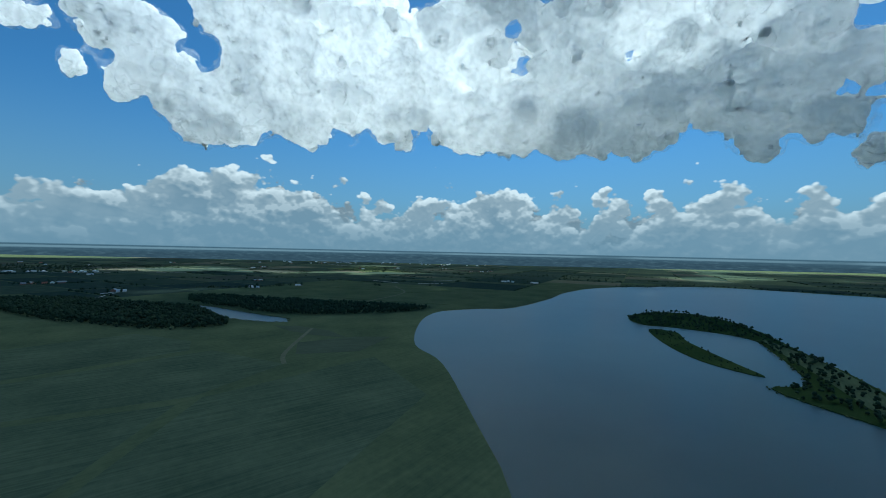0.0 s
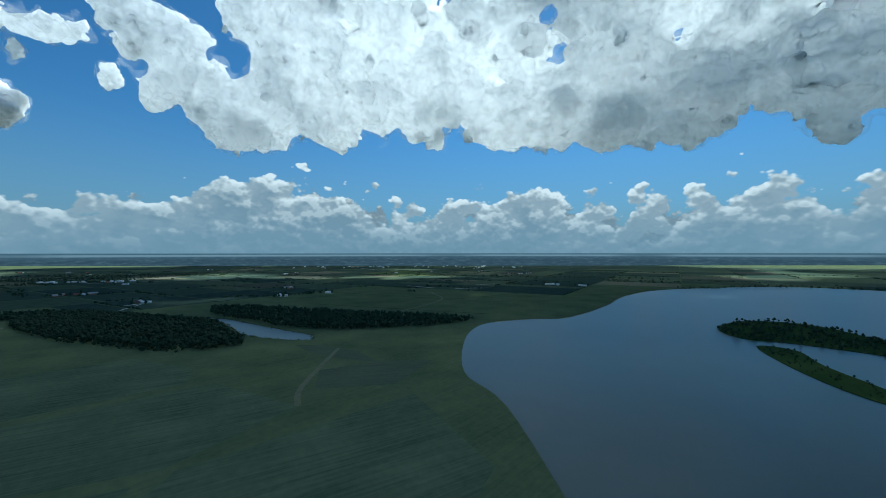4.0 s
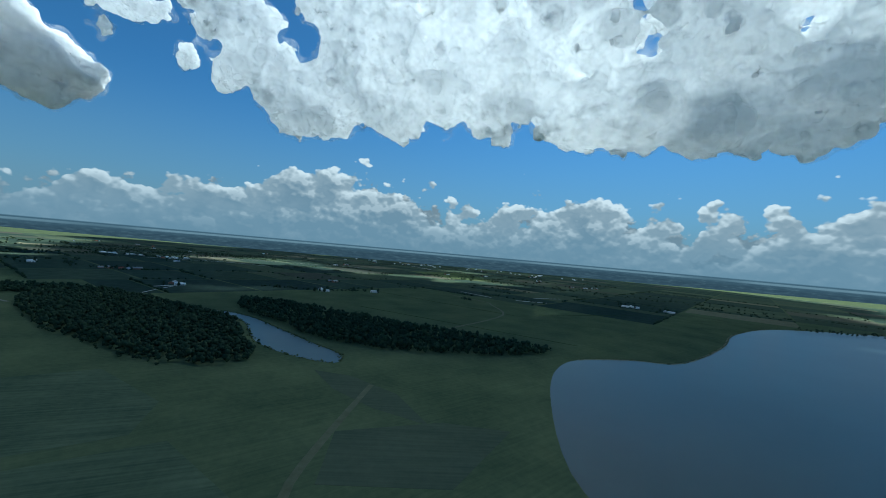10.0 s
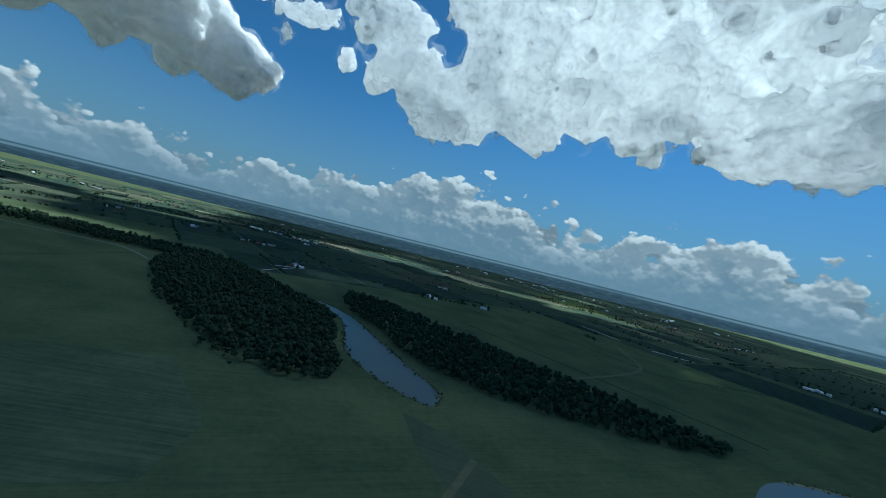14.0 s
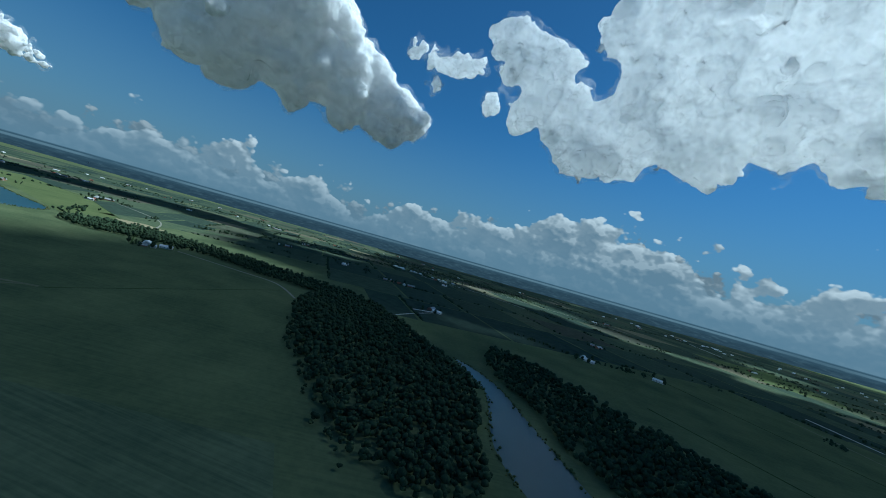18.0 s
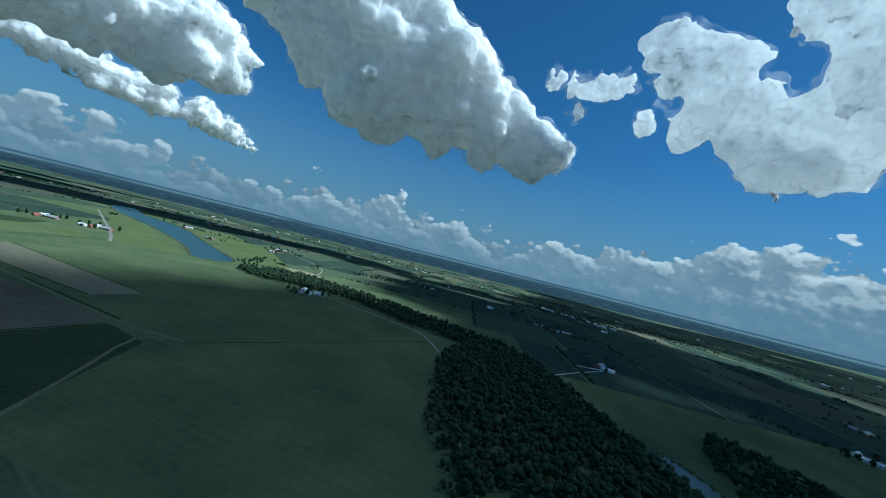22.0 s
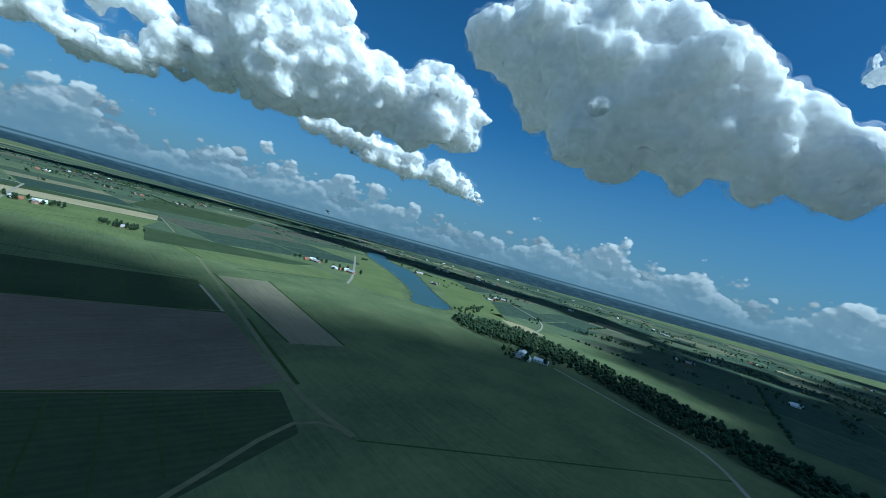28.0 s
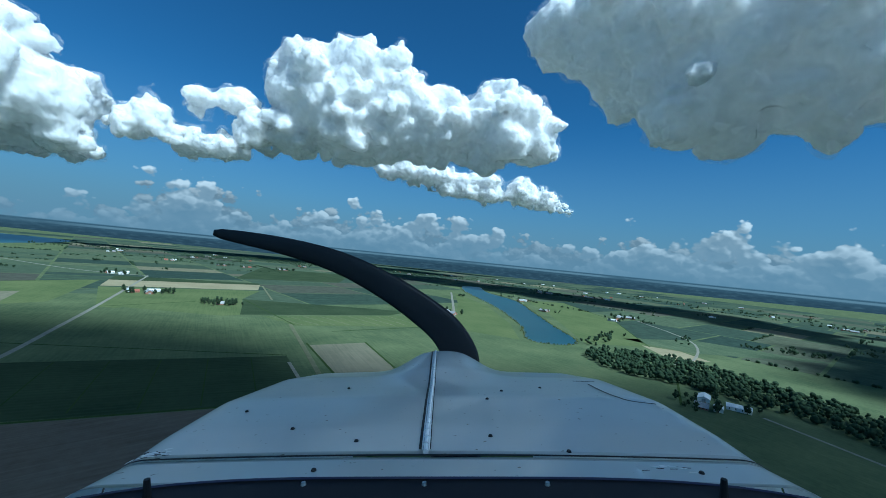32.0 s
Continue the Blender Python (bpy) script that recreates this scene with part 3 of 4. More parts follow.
wood("wood", ISLAND, 420, 14, "trees and scrub over the long island", (5, 11))
wood("wood", ISLET, 90, 15, "low scrub on the spit", (2, 5))
wood("wood", EAST_ISLE, 200, 16, "dark trees on the lake island", (5, 11))
wood("wood", FAR_ISLE, 120, 17, "dark trees on the far island", (5, 10))
wood("wood", curve([(-365, -35), (-360, 10), (-325, 45), (-290, 62), (-270, 35), (-272, -30), (-320, -50)], 3), 190, 18, "small dense copse of dark trees", (5, 10), 6)
# scattered copses among the far fields
rng = np.random.default_rng(23)


def dry_spot(rng, near, far):
    """A random place on land, that far from the flight's middle, clear of the closer fields."""
    while True:
        a, d = radians(rng.uniform(15, 190)), math.sqrt(rng.uniform(near ** 2, far ** 2))
        x, y = -700 - d * math.sin(a), 200 + d * math.cos(a)
        if not any(inside(x, y, w) for w in (LAKE, FAR_LAKE, RIVER)) and not (-1950 < x < -450 and -1750 < y < 620):
            return x, y


spots = []
for i in range(120):
    cx, cy = dry_spot(rng, 900, 4400)
    a, long = rng.choice((radians(7), radians(97), radians(30))), rng.uniform(8, 75)
    for j in range(int(rng.integers(5, 16))):
        u = rng.uniform(-1, 1) * long
        spots += crown_spots(cx + u * math.cos(a) + rng.normal() * 9, cy + u * math.sin(a) + rng.normal() * 9, rng.uniform(7, 13), rng, 3)
tagged(raw("copses", *clumps(spots, 1, 24, 0.35), LEAVES), "small dark copses scattered over distant fields", "trees", "", "stuff")
# hedges, reeds and lines of trees
hedge([(-1577, 754), (-1525, 817), (-1455, 876), (-1418, 1065)], 9, 31, "broken hedge of trees between fields")
hedge([(-2177, -325), (-2304, -165)], 5, 32, "clump of dark trees beside a field", (8, 14), 14)
hedge([(-1690, -450), (-1800, -480), (-1900, -520)], 8, 33, "trees at the river's end", (8, 14), 12)
hedge([(-1330, 225), (-1090, 252), (-900, 318), (-815, 360)], 7, 34, "edge of the wood", (5, 10), 6)
hedge([(-530, -1647), (-570, -1640)], 5, 35, "small clump of trees in the fields", (7, 11), 6)
hedge([(-2600, -3000), (-2900, -2500), (-3100, -2000)], 14, 36, "far line of trees", (8, 14), 30)
hedge([(-2700, -200), (-2900, 300), (-2950, 900)], 14, 37, "far line of trees", (8, 14), 30)
hedge([(-3700, -1500), (-3900, -300), (-3900, 800)], 16, 38, "far line of trees", (8, 15), 40)
hedge([(-2300, 2000), (-1500, 2400), (-500, 2750)], 16, 39, "far line of trees", (8, 15), 40)
hedge([(-340, 2080), (30, 2545), (550, 2490), (1200, 2440), (2600, 2380)], 9, 40, "trees along the far lake shore", (6, 12), 20)
hedge([(-300, -3300), (-900, -3300), (-1700, -3400), (-2600, -3300)], 14, 41, "far line of trees", (8, 15), 60)
wood("far_wood", curve([(-1000, -2900), (-1900, -2900), (-2700, -2500), (-2500, -3100), (-1500, -3500)], 3), 900, 42, "broad dark wood behind the fields", (9, 15), 3)
wood("far_wood", curve([(-3300, 200), (-3700, 900), (-3300, 1700), (-3000, 1000)], 3), 500, 43, "dark wood near the white village", (9, 15), 3)


def fringe(name, line, step, seed, label, h, spread, mat, category):
    rng = np.random.default_rng(seed)
    spots = []
    for a, c in zip(line[:-1], line[1:]):
        d = math.dist(a, c)
        for i in range(int(d / step) + 1):
            u = rng.random()
            r = rng.uniform(*h)
            spots.append((a[0] + (c[0] - a[0]) * u + rng.normal() * spread, a[1] + (c[1] - a[1]) * u + rng.normal() * spread, r * 0.4, r))
    v, f = clumps(spots, 1, seed, 0.35)
    return tagged(raw(name, v, f, mat), label, category, "", "stuff")


fringe("reeds", RIVER, 5, 51, "pale reeds along the river banks", (1.0, 2.2), 2.5, REED, "reeds")
fringe("reeds", LAKE[:34], 6, 52, "pale reeds along the lake shore", (0.8, 1.8), 2.5, REED, "reeds")
fringe("reeds", CHANNEL, 4, 53, "reeds along the channel", (0.8, 1.8), 2.0, REED, "reeds")
fringe("reeds", ISLAND, 6, 54, "reeds round the island", (0.8, 1.6), 2.0, REED, "reeds")
strip("beach", LAKE[:36], 5, 0.15, STRAW, "thin pale beach along the lake", "beach")
strip("jetty", [(-78, 2360), (62, 2470)], 9, 0.8, CONCRETE, "long pale quay on the far shore", "quay")
strip("track", curve([(-1544, -95), (-1489, 60), (-1450, 150), (-1342, 212)], 4, False), 5, 0.2, ASPHALT, "pale track beside the wood belt", "track")
strip("track", curve([(-1336, 1382), (-1140, 1361), (-1079, 1317), (-924, 1169), (-842, 860)], 5, False), 6, 0.2, TRACK, "bent farm track", "track")
strip("track", [(-1143, 1553), (-1059, 1642)], 14, 0.2, CONCRETE, "pale concrete yard", "track")
strip("road", [(-3300, 2882), (-2815, 2692)], 12, 0.2, CONCRETE, "far pale road", "road")
strip("road", curve([(-3400, 600), (-3150, 900), (-2979, 1317), (-2700, 1900)], 4, False), 10, 0.2, ASPHALT, "far pale road past the village", "road")
strip("road", curve([(-1700, -285), (-1835, -295), (-2100, -420), (-2330, -690)], 5, False), 5, 0.2, ASPHALT, "pale farm lane bending round the trees", "road")
field([(-1760, -300), (-1849, -413), (-1890, -350), (-1850, -270)], STRAW, 0.16, "yellow grass corner by the trees")


# ---------------------------------------------------------------- farm buildings
def box(bm, x0, x1, y0, y1, z0, z1):
    v = [bm.verts.new(p) for p in ((x0, y0, z0), (x1, y0, z0), (x1, y1, z0), (x0, y1, z0), (x0, y0, z1), (x1, y0, z1), (x1, y1, z1), (x0, y1, z1))]
    for f in ((3, 2, 1, 0), (4, 5, 6, 7), (0, 1, 5, 4), (1, 2, 6, 5), (2, 3, 7, 6), (3, 0, 4, 7)):
        bm.faces.new([v[i] for i in f])


def building(name, long, wide, eaves, ridge, wall_mat, roof_mat, label, windows=4, chimney=True, gate=False):
    """A gabled building with its long side along x."""
    thing = new(name)
    bm = bmesh.new()
    x, y = long / 2, wide / 2
    low = [bm.verts.new(p) for p in ((-x, -y, 0), (x, -y, 0), (x, y, 0), (-x, y, 0))]
    top = [bm.verts.new(p) for p in ((-x, -y, eaves), (x, -y, eaves), (x, y, eaves), (-x, y, eaves))]
    peak = [bm.verts.new(p) for p in ((-x, 0, ridge - 0.15), (x, 0, ridge - 0.15))]
    bm.faces.new((low[0], low[1], top[1], top[0]))
    bm.faces.new((low[2], low[3], top[3], top[2]))
    bm.faces.new((low[1], low[2], top[2], peak[1], top[1]))
    bm.faces.new((low[3], low[0], top[0], peak[0], top[3]))
    part("wall", bm, wall_mat, thing)
    bm = bmesh.new()
    over = 0.5
    drop = (ridge - eaves) / y * over
    for side in (-1, 1):
        q = [(-x - over, side * (y + over), eaves - drop), (x + over, side * (y + over), eaves - drop), (x + over, 0, ridge), (-x - over, 0, ridge)]
        up = [bm.verts.new(p) for p in q]
        dn = [bm.verts.new((a, c, d - 0.25)) for a, c, d in q]
        bm.faces.new(up if side < 0 else up[::-1])
        bm.faces.new(dn[::-1] if side < 0 else dn)
        for i in range(4):
            j = (i + 1) % 4
            bm.faces.new((up[i], up[j], dn[j], dn[i]))
    bmesh.ops.recalc_face_normals(bm, faces=bm.faces)
    roof = part("roof", bm, roof_mat, thing)
    if chimney:
        bm = bmesh.new()
        box(bm, x * 0.5 - 0.5, x * 0.5 + 0.5, -0.4, 0.4, ridge - 0.8, ridge + 1.1)
        part("chimney", bm, BRICKWALL, roof)
    for side in (-1, 1):
        for i in range(windows):
            cx = -x + long * (i + 0.5) / windows
            bm = bmesh.new()
            box(bm, cx - 0.6, cx + 0.6, side * y - 0.06, side * y + 0.06, eaves * 0.35, eaves * 0.8)
            part("window", bm, DARK_OPENING, thing)
    bm = bmesh.new()
    w = 2.2 if gate else 0.6
    box(bm, x - 0.06, x + 0.06, -w, w, 0.0, eaves * 0.9 if gate else 2.1)
    part("gate" if gate else "door", bm, TILE_GREY if gate else DARK_OPENING, thing)
    return tagged(thing, label, "barn" if gate else "house", "farm buildings")


KINDS = {
    "h": building("farmhouse", 16, 9, 3.2, 8.2, BRICKWALL, TILE_RED, "brick farmhouse with red tiled roof"),
    "g": building("farmhouse", 15, 9, 3.2, 8.0, BRICKWALL, TILE_GREY, "brick farmhouse with grey tiled roof"),
    "b": building("barn", 30, 16, 4.2, 9.0, BRICKWALL, TILE_GREY, "long barn with grey sheet roof", 5, False, True),
    "w": building("barn", 26, 14, 4.5, 7.5, RENDERED, TILE_PALE, "white farm shed with pale sheet roof", 4, False, True),
    "v": building("house", 18, 10, 4.5, 8.5, RENDERED, TILE_PALE, "white rendered house with pale roof"),
}
USED = set()


def place(kind, x, y, turn):
    if kind in USED:
        return copy_thing(KINDS[kind], pose(x, y, 0, 0, 0, turn))
    USED.add(kind)
    KINDS[kind].matrix_basis = pose(x, y, 0, 0, 0, turn)


def tree_kind(h, wide, seed, label):
    rng = np.random.default_rng(seed)
    thing = new("tree")
    bm = bmesh.new()
    bmesh.ops.create_cone(bm, cap_ends=True, segments=8, radius1=h * 0.028, radius2=h * 0.010, depth=h * 0.6, matrix=Matrix.Translation((0, 0, h * 0.3)))
    for i in range(6):
        m = Matrix.Translation((0, 0, h * rng.uniform(0.28, 0.5))) @ Matrix.Rotation(rng.random() * 6.28, 4, "Z") @ Matrix.Rotation(rng.uniform(0.6, 1.1), 4, "Y")
        bmesh.ops.create_cone(bm, cap_ends=True, segments=6, radius1=h * 0.012, radius2=h * 0.004, depth=h * 0.34, matrix=m @ Matrix.Translation((0, 0, h * 0.17)))
    part("trunk", bm, BARK, thing)
    spots = []
    for i in range(46):
        a, u = rng.random() * 6.28, rng.random()
        r = h * wide * math.sqrt(rng.random()) * math.sin(math.pi * (0.12 + 0.8 * u)) ** 0.7
        spots.append((r * math.cos(a), r * math.sin(a), h * (0.26 + 0.68 * u), h * rng.uniform(0.055, 0.12)))
    v, f = clumps(spots, 1, seed, 0.4)
    raw("crown", v, f, LEAVES, thing)
    return tagged(thing, label, "tree", "farmyard trees")


TREES = [tree_kind(13, 0.30, 61, "broad dark green deciduous tree"), tree_kind(16, 0.22, 62, "tall dark green deciduous tree"), tree_kind(8, 0.36, 63, "low round green tree")]
first = [True, True, True]


def plant(x, y, seed_turn, k):
    m = pose(x, y, 0, 0, 0, seed_turn)
    if first[k]:
        TREES[k].matrix_basis = m
        first[k] = False
    else:
        copy_thing(TREES[k], m)


rng = np.random.default_rng(9)
FARMS = [(-1528, -137, 20, "vwwg", 16), (-1600, -850, 12, "hbwv", 12), (-1540, -960, 12, "hbw", 12), (-905, -1130, 8, "hbwv", 16), (-820, -1590, 8, "vwvg", 10),
         (-2335, -745, 30, "hbwb", 14), (-967, -2479, 5, "hbv", 10), (-1193, -2324, 5, "gb", 12), (-1479, -2237, 8, "gb", 12), (-1713, -2700, 8, "hb", 12),
         (-700, -3300, 8, "vw", 8), (-2400, -50, 25, "hbv", 10), (-1050, -950, 5, "g", 20), (-1620, 525, 60, "wb", 3), (-2290, 220, 35, "ww", 5),
         (-1460, 900, 40, "wv", 4), (-1410, 1080, 40, "w", 3), (-2840, 1750, 30, "wv", 6), (-870, 2000, 10, "wwwv", 8), (-740, 2010, 10, "wv", 6), (-3600, -400, 20, "hbv", 8)]
for fx, fy, turn, kinds, trees in FARMS:
    for i, k in enumerate(kinds):
        a = radians(turn) + i * 1.9
        d = 0 if len(kinds) == 1 else 17 + 5 * i
        place(k, fx + d * math.cos(a), fy + d * math.sin(a), turn + (90 if i % 2 else 0))
    for i in range(trees):
        a, d = rng.random() * 6.28, rng.uniform(30, 52) if len(kinds) > 1 else rng.uniform(14, 38)
        plant(fx + d * 1.2 * math.cos(a + 0.3), fy + d * 0.75 * math.sin(a), rng.uniform(0, 360), int(rng.integers(0, 3)))
# single farmsteads out in the polder
rng = np.random.default_rng(29)
spots = []
for i in range(46):
    fx, fy = dry_spot(rng, 1300, 4100)
    turn = rng.choice((7, 97, 30, 60))
    for j, k in enumerate(str(rng.choice(("hb", "gw", "hw", "vb", "gb", "hvb")))):
        place(k, fx + 26 * j * math.cos(radians(turn)) + rng.normal() * 3, fy + 26 * j * math.sin(radians(turn)) + rng.normal() * 3, turn + (90 if j == 1 else 0))
    for j in range(9):
        spots += crown_spots(fx + rng.normal() * 30, fy + rng.normal() * 30, rng.uniform(7, 14), rng, 4)
tagged(raw("farmyard_trees", *clumps(spots, 1, 30, 0.35), LEAVES), "dark trees sheltering the distant farmsteads", "trees", "", "stuff")
# the white village and the far sheds
for i in range(13):
    u = i / 12
    place("wv"[i % 2], -3060 + 230 * u + rng.uniform(-25, 25), 480 + 330 * u + rng.uniform(-35, 35), rng.choice((35, 125)))
for i in range(40):
    a, d = radians(rng.uniform(24, 60)), rng.uniform(3900, 4450)
    place("wvw"[i % 3], -400 - d * math.sin(a), 450 + d * math.cos(a), rng.choice((20, 110)))
for i in range(26):
    a, d = radians(rng.uniform(70, 175)), rng.uniform(2900, 3900)
    place("whvb"[i % 4], -900 - d * math.sin(a), 100 + d * math.cos(a), rng.choice((10, 100)))

CLOUD_GREY = [(-2560, -1240, 1330, 190), (-2700, -1040, 1310, 280), (-2790, -790, 1400, 240), (-2900, -600, 1360, 240), (-3010, -420, 1260, 280), (-2950, -750, 1130, 320), (-2850, -960, 1150, 240), (-3120, -230, 1120, 210), (-3190, -90, 1020, 230), (-3240, 160, 930, 170), (-3230, 320, 930, 110), (-3120, -450, 1010, 210), (-2480, -1340, 1340, 110)]
CLOUD_TOWER = [(-1690, -2880, 1270, 280), (-1960, -2740, 1420, 220), (-2190, -2660, 1390, 240), (-1970, -2850, 1130, 340), (-2330, -2680, 1160, 300), (-2540, -2570, 1140, 280), (-2720, -2430, 1200, 180), (-2970, -2230, 1190, 280), (-3170, -2080, 1120, 200), (-1620, -3000, 950, 200), (-1390, -3060, 880, 140), (-2190, -2810, 980, 160), (-2890, -2370, 1030, 160)]
CLOUD_SIDE = [(-800, -3140, 870, 130), (-680, -3150, 790, 100), (-1020, -3170, 740, 120), (-1240, -3160, 740, 120), (-1040, -3110, 1030, 90), (-1270, -3080, 1060, 90)]
CLOUD_STACK = [(600, -2620, 1270, 280), (200, -2830, 1230, 260), (380, -2810, 1050, 280), (-100, -2990, 1050, 180), (300, -2920, 770, 320), (-110, -3050, 830, 260), (-350, -3110, 810, 150), (340, -2940, 530, 220), (-400, -3150, 590, 120)]
CLOUD_LONG = [(-2840, -3570, 1000, 110), (-3120, -3420, 980, 120), (-3380, -3250, 920, 120), (-3630, -3060, 880, 150), (-3860, -2850, 850, 160), (-4040, -2690, 760, 160), (-2660, -3660, 1000, 70), (-4140, -2580, 700, 90)]
CLOUD_SMALL = [(-3560, 240, 1550, 70), (-3550, 470, 1550, 100), (-3510, 700, 1570, 100), (-3480, 870, 1560, 60), (-3610, 450, 1380, 60), (-3570, 900, 1340, 60)]
CLOUD_WIDE = [(-3130, 910, 1590, 180), (-3080, 1190, 1510, 240), (-3170, 1220, 1280, 180), (-3050, 1590, 1190, 180), (-3150, 1470, 1070, 100), (-2990, 1750, 1140, 140), (-2830, 1810, 1440, 280), (-2560, 2090, 1570, 360), (-2710, 2140, 1200, 220), (-2490, 2380, 1220, 180), (-2260, 2470, 1460, 380), (-2060, 2740, 1250, 220), (-1800, 2790, 1510, 380), (-1730, 2960, 1220, 180), (-1280, 3020, 1550, 420), (-1280, 3170, 1210, 180), (-780, 3210, 1430, 380), (-760, 3320, 1150, 180)]
CLOUD_WIDE_EAST = [(-240, 3250, 1470, 380), (-360, 3360, 1160, 200), (190, 3270, 1330, 360), (290, 3340, 1090, 200), (710, 3220, 1170, 280), (310, 3080, 1710, 360)]
CLOUD_WIDE_TOP = [(-2790, 1530, 1790, 280), (-2480, 1880, 1920, 360), (-2100, 2280, 1940, 400), (-1500, 2660, 1990, 480), (-830, 2930, 1940, 440), (-180, 3010, 1920, 400)]
CLOUD_PUFF = [(-1580, 3430, 1090, 80), (-1770, 3340, 1090, 40)]
CLOUD_EAST = [(890, 3430, 810, 200), (1200, 3300, 960, 260), (1540, 3130, 1050, 290), (1750, 3080, 790, 310), (1380, 3040, 1500, 200), (1680, 2850, 1570, 180), (1130, 3380, 640, 130)]
CLOUD_MID = [(-350, -3530, 650, 140), (60, -3460, 600, 190), (-130, -3470, 830, 280), (300, -3340, 900, 280), (-410, -3480, 980, 140)]

# ---------------------------------------------------------------- clouds
def lattice_noise(shape, cell, rng):
    """Smooth value noise over a grid, 0 to 1, with that many grid steps between its lattice points."""
    a = rng.random([int(n / cell) + 3 for n in shape])
    for axis, n in enumerate(shape):
        u = np.arange(n) / cell
        k = u.astype(int)
        w = (u - k) ** 2 * (3 - 2 * (u - k))
        w = w.reshape([-1 if j == axis else 1 for j in range(3)])
        a = np.take(a, k, axis) * (1 - w) + np.take(a, k + 1, axis) * w
    return a


def skin(field, level):
    """The surface where a grid of values crosses a level: vertices in grid steps, and triangles."""
    f = field - level
    s = f > 0
    corner = [(i, j, k) for i in (0, 1) for j in (0, 1) for k in (0, 1)]
    cut = lambda a, c: a[c[0]:a.shape[0] - 1 + c[0], c[1]:a.shape[1] - 1 + c[1], c[2]:a.shape[2] - 1 + c[2]]
    count = sum(cut(s, c).astype(np.int8) for c in corner)
    live = (count > 0) & (count < 8)
    at = np.argwhere(live)
    index = np.full(live.shape, -1, dtype=np.int64)
    index[live] = np.arange(len(at))
    total, hits = np.zeros((len(at), 3)), np.zeros((len(at), 1))
    for c in corner:
        for axis in range(3):
            if c[axis]:
                continue
            d = np.array(c)
            e = d.copy()
            e[axis] = 1
            va, vb = f[tuple((at + d).T)], f[tuple((at + e).T)]
            cross = (va > 0) != (vb > 0)
            w = np.where(cross, va / np.where(cross, va - vb, 1), 0)[:, None]
            total += np.where(cross[:, None], d + (e - d) * w, 0)
            hits += cross[:, None]
    verts = at + total / hits
    tris = []
    for axis in range(3):
        o1, o2 = (axis + 1) % 3, (axis + 2) % 3
        lo, hi = [slice(1, -1)] * 3, [slice(1, -1)] * 3
        lo[axis], hi[axis] = slice(0, -1), slice(1, None)
        a, b2 = s[tuple(lo)], s[tuple(hi)]
        base = np.argwhere(a != b2)
        inward = a[tuple(base.T)]
        base[:, o1] += 1
        base[:, o2] += 1
        step1, step2 = np.eye(3, dtype=int)[o1], np.eye(3, dtype=int)[o2]
        q = [index[tuple((base - o).T)] for o in (step1 + step2, step2, 0 * step1, step1)]
        q = np.stack(q, 1)
        q[~inward] = q[~inward][:, ::-1]
        tris += [q[:, [0, 1, 2]], q[:, [0, 2, 3]]]
    return verts, np.concatenate(tris)


def main_pieces(verts, tris, least):
    """Leaves out the crumbs: connected pieces of fewer than that many triangles."""
    mark = np.arange(len(verts))
    while True:
        low = mark[tris].min(1)
        after = mark.copy()
        for k in range(3):
            np.minimum.at(after, tris[:, k], low)
        after = after[after]
        if (after == mark).all():
            break
        mark = after
    count = np.bincount(mark[tris[:, 0]], minlength=len(verts))
    tris = tris[count[mark[tris[:, 0]]] >= least]
    used, flat = np.unique(tris, return_inverse=True)
    return verts[used], flat.reshape(-1, 3)


def value_at(points, cell, rng):
    """Smooth value noise at scattered points, -1 to 1."""
    u = (points - points.min(0)) / cell
    k = u.astype(int)
    w = u - k
    w = w * w * (3 - 2 * w)
    a = rng.random(k.max(0) + 2) * 2 - 1
    out = 0
    for i in (0, 1):
        for j in (0, 1):
            for l in (0, 1):
                out = out + a[k[:, 0] + i, k[:, 1] + j, k[:, 2] + l] * np.abs(1 - i - w[:, 0]) * np.abs(1 - j - w[:, 1]) * np.abs(1 - l - w[:, 2])
    return out


def finer(v, t):
    """Each triangle cut into four."""
    e = np.sort(np.concatenate([t[:, [0, 1]], t[:, [1, 2]], t[:, [2, 0]]]), 1)
    key, back = np.unique(e[:, 0] * len(v) + e[:, 1], return_inverse=True)
    mid = (v[key // len(v)] + v[key % len(v)]) / 2
    p, q, r = np.split(back.ravel() + len(v), 3)
    a, b2, c = t.T
    return np.concatenate([v, mid]), np.concatenate([np.stack(x, 1) for x in ((a, p, r), (p, b2, q), (r, q, c), (p, q, r))])


def outward(v, t):
    n = np.cross(v[t[:, 1]] - v[t[:, 0]], v[t[:, 2]] - v[t[:, 0]])
    total = np.stack([np.bincount(t.ravel(), np.repeat(n[:, k], 3), len(v)) for k in range(3)], 1)
    return total / (np.linalg.norm(total, axis=1, keepdims=True) + 1e-9)


def billow(v, t, rng, octaves):
    """Round heads with sharp creases between them, raised along the skin's normals."""
    n = outward(v, t)
    lift = 0
    for cell, gain in octaves:
        lift = lift + gain * (1.7 * np.abs(value_at(v, cell, rng)) - 0.55)
    return v + n * np.asarray(lift)[:, None]


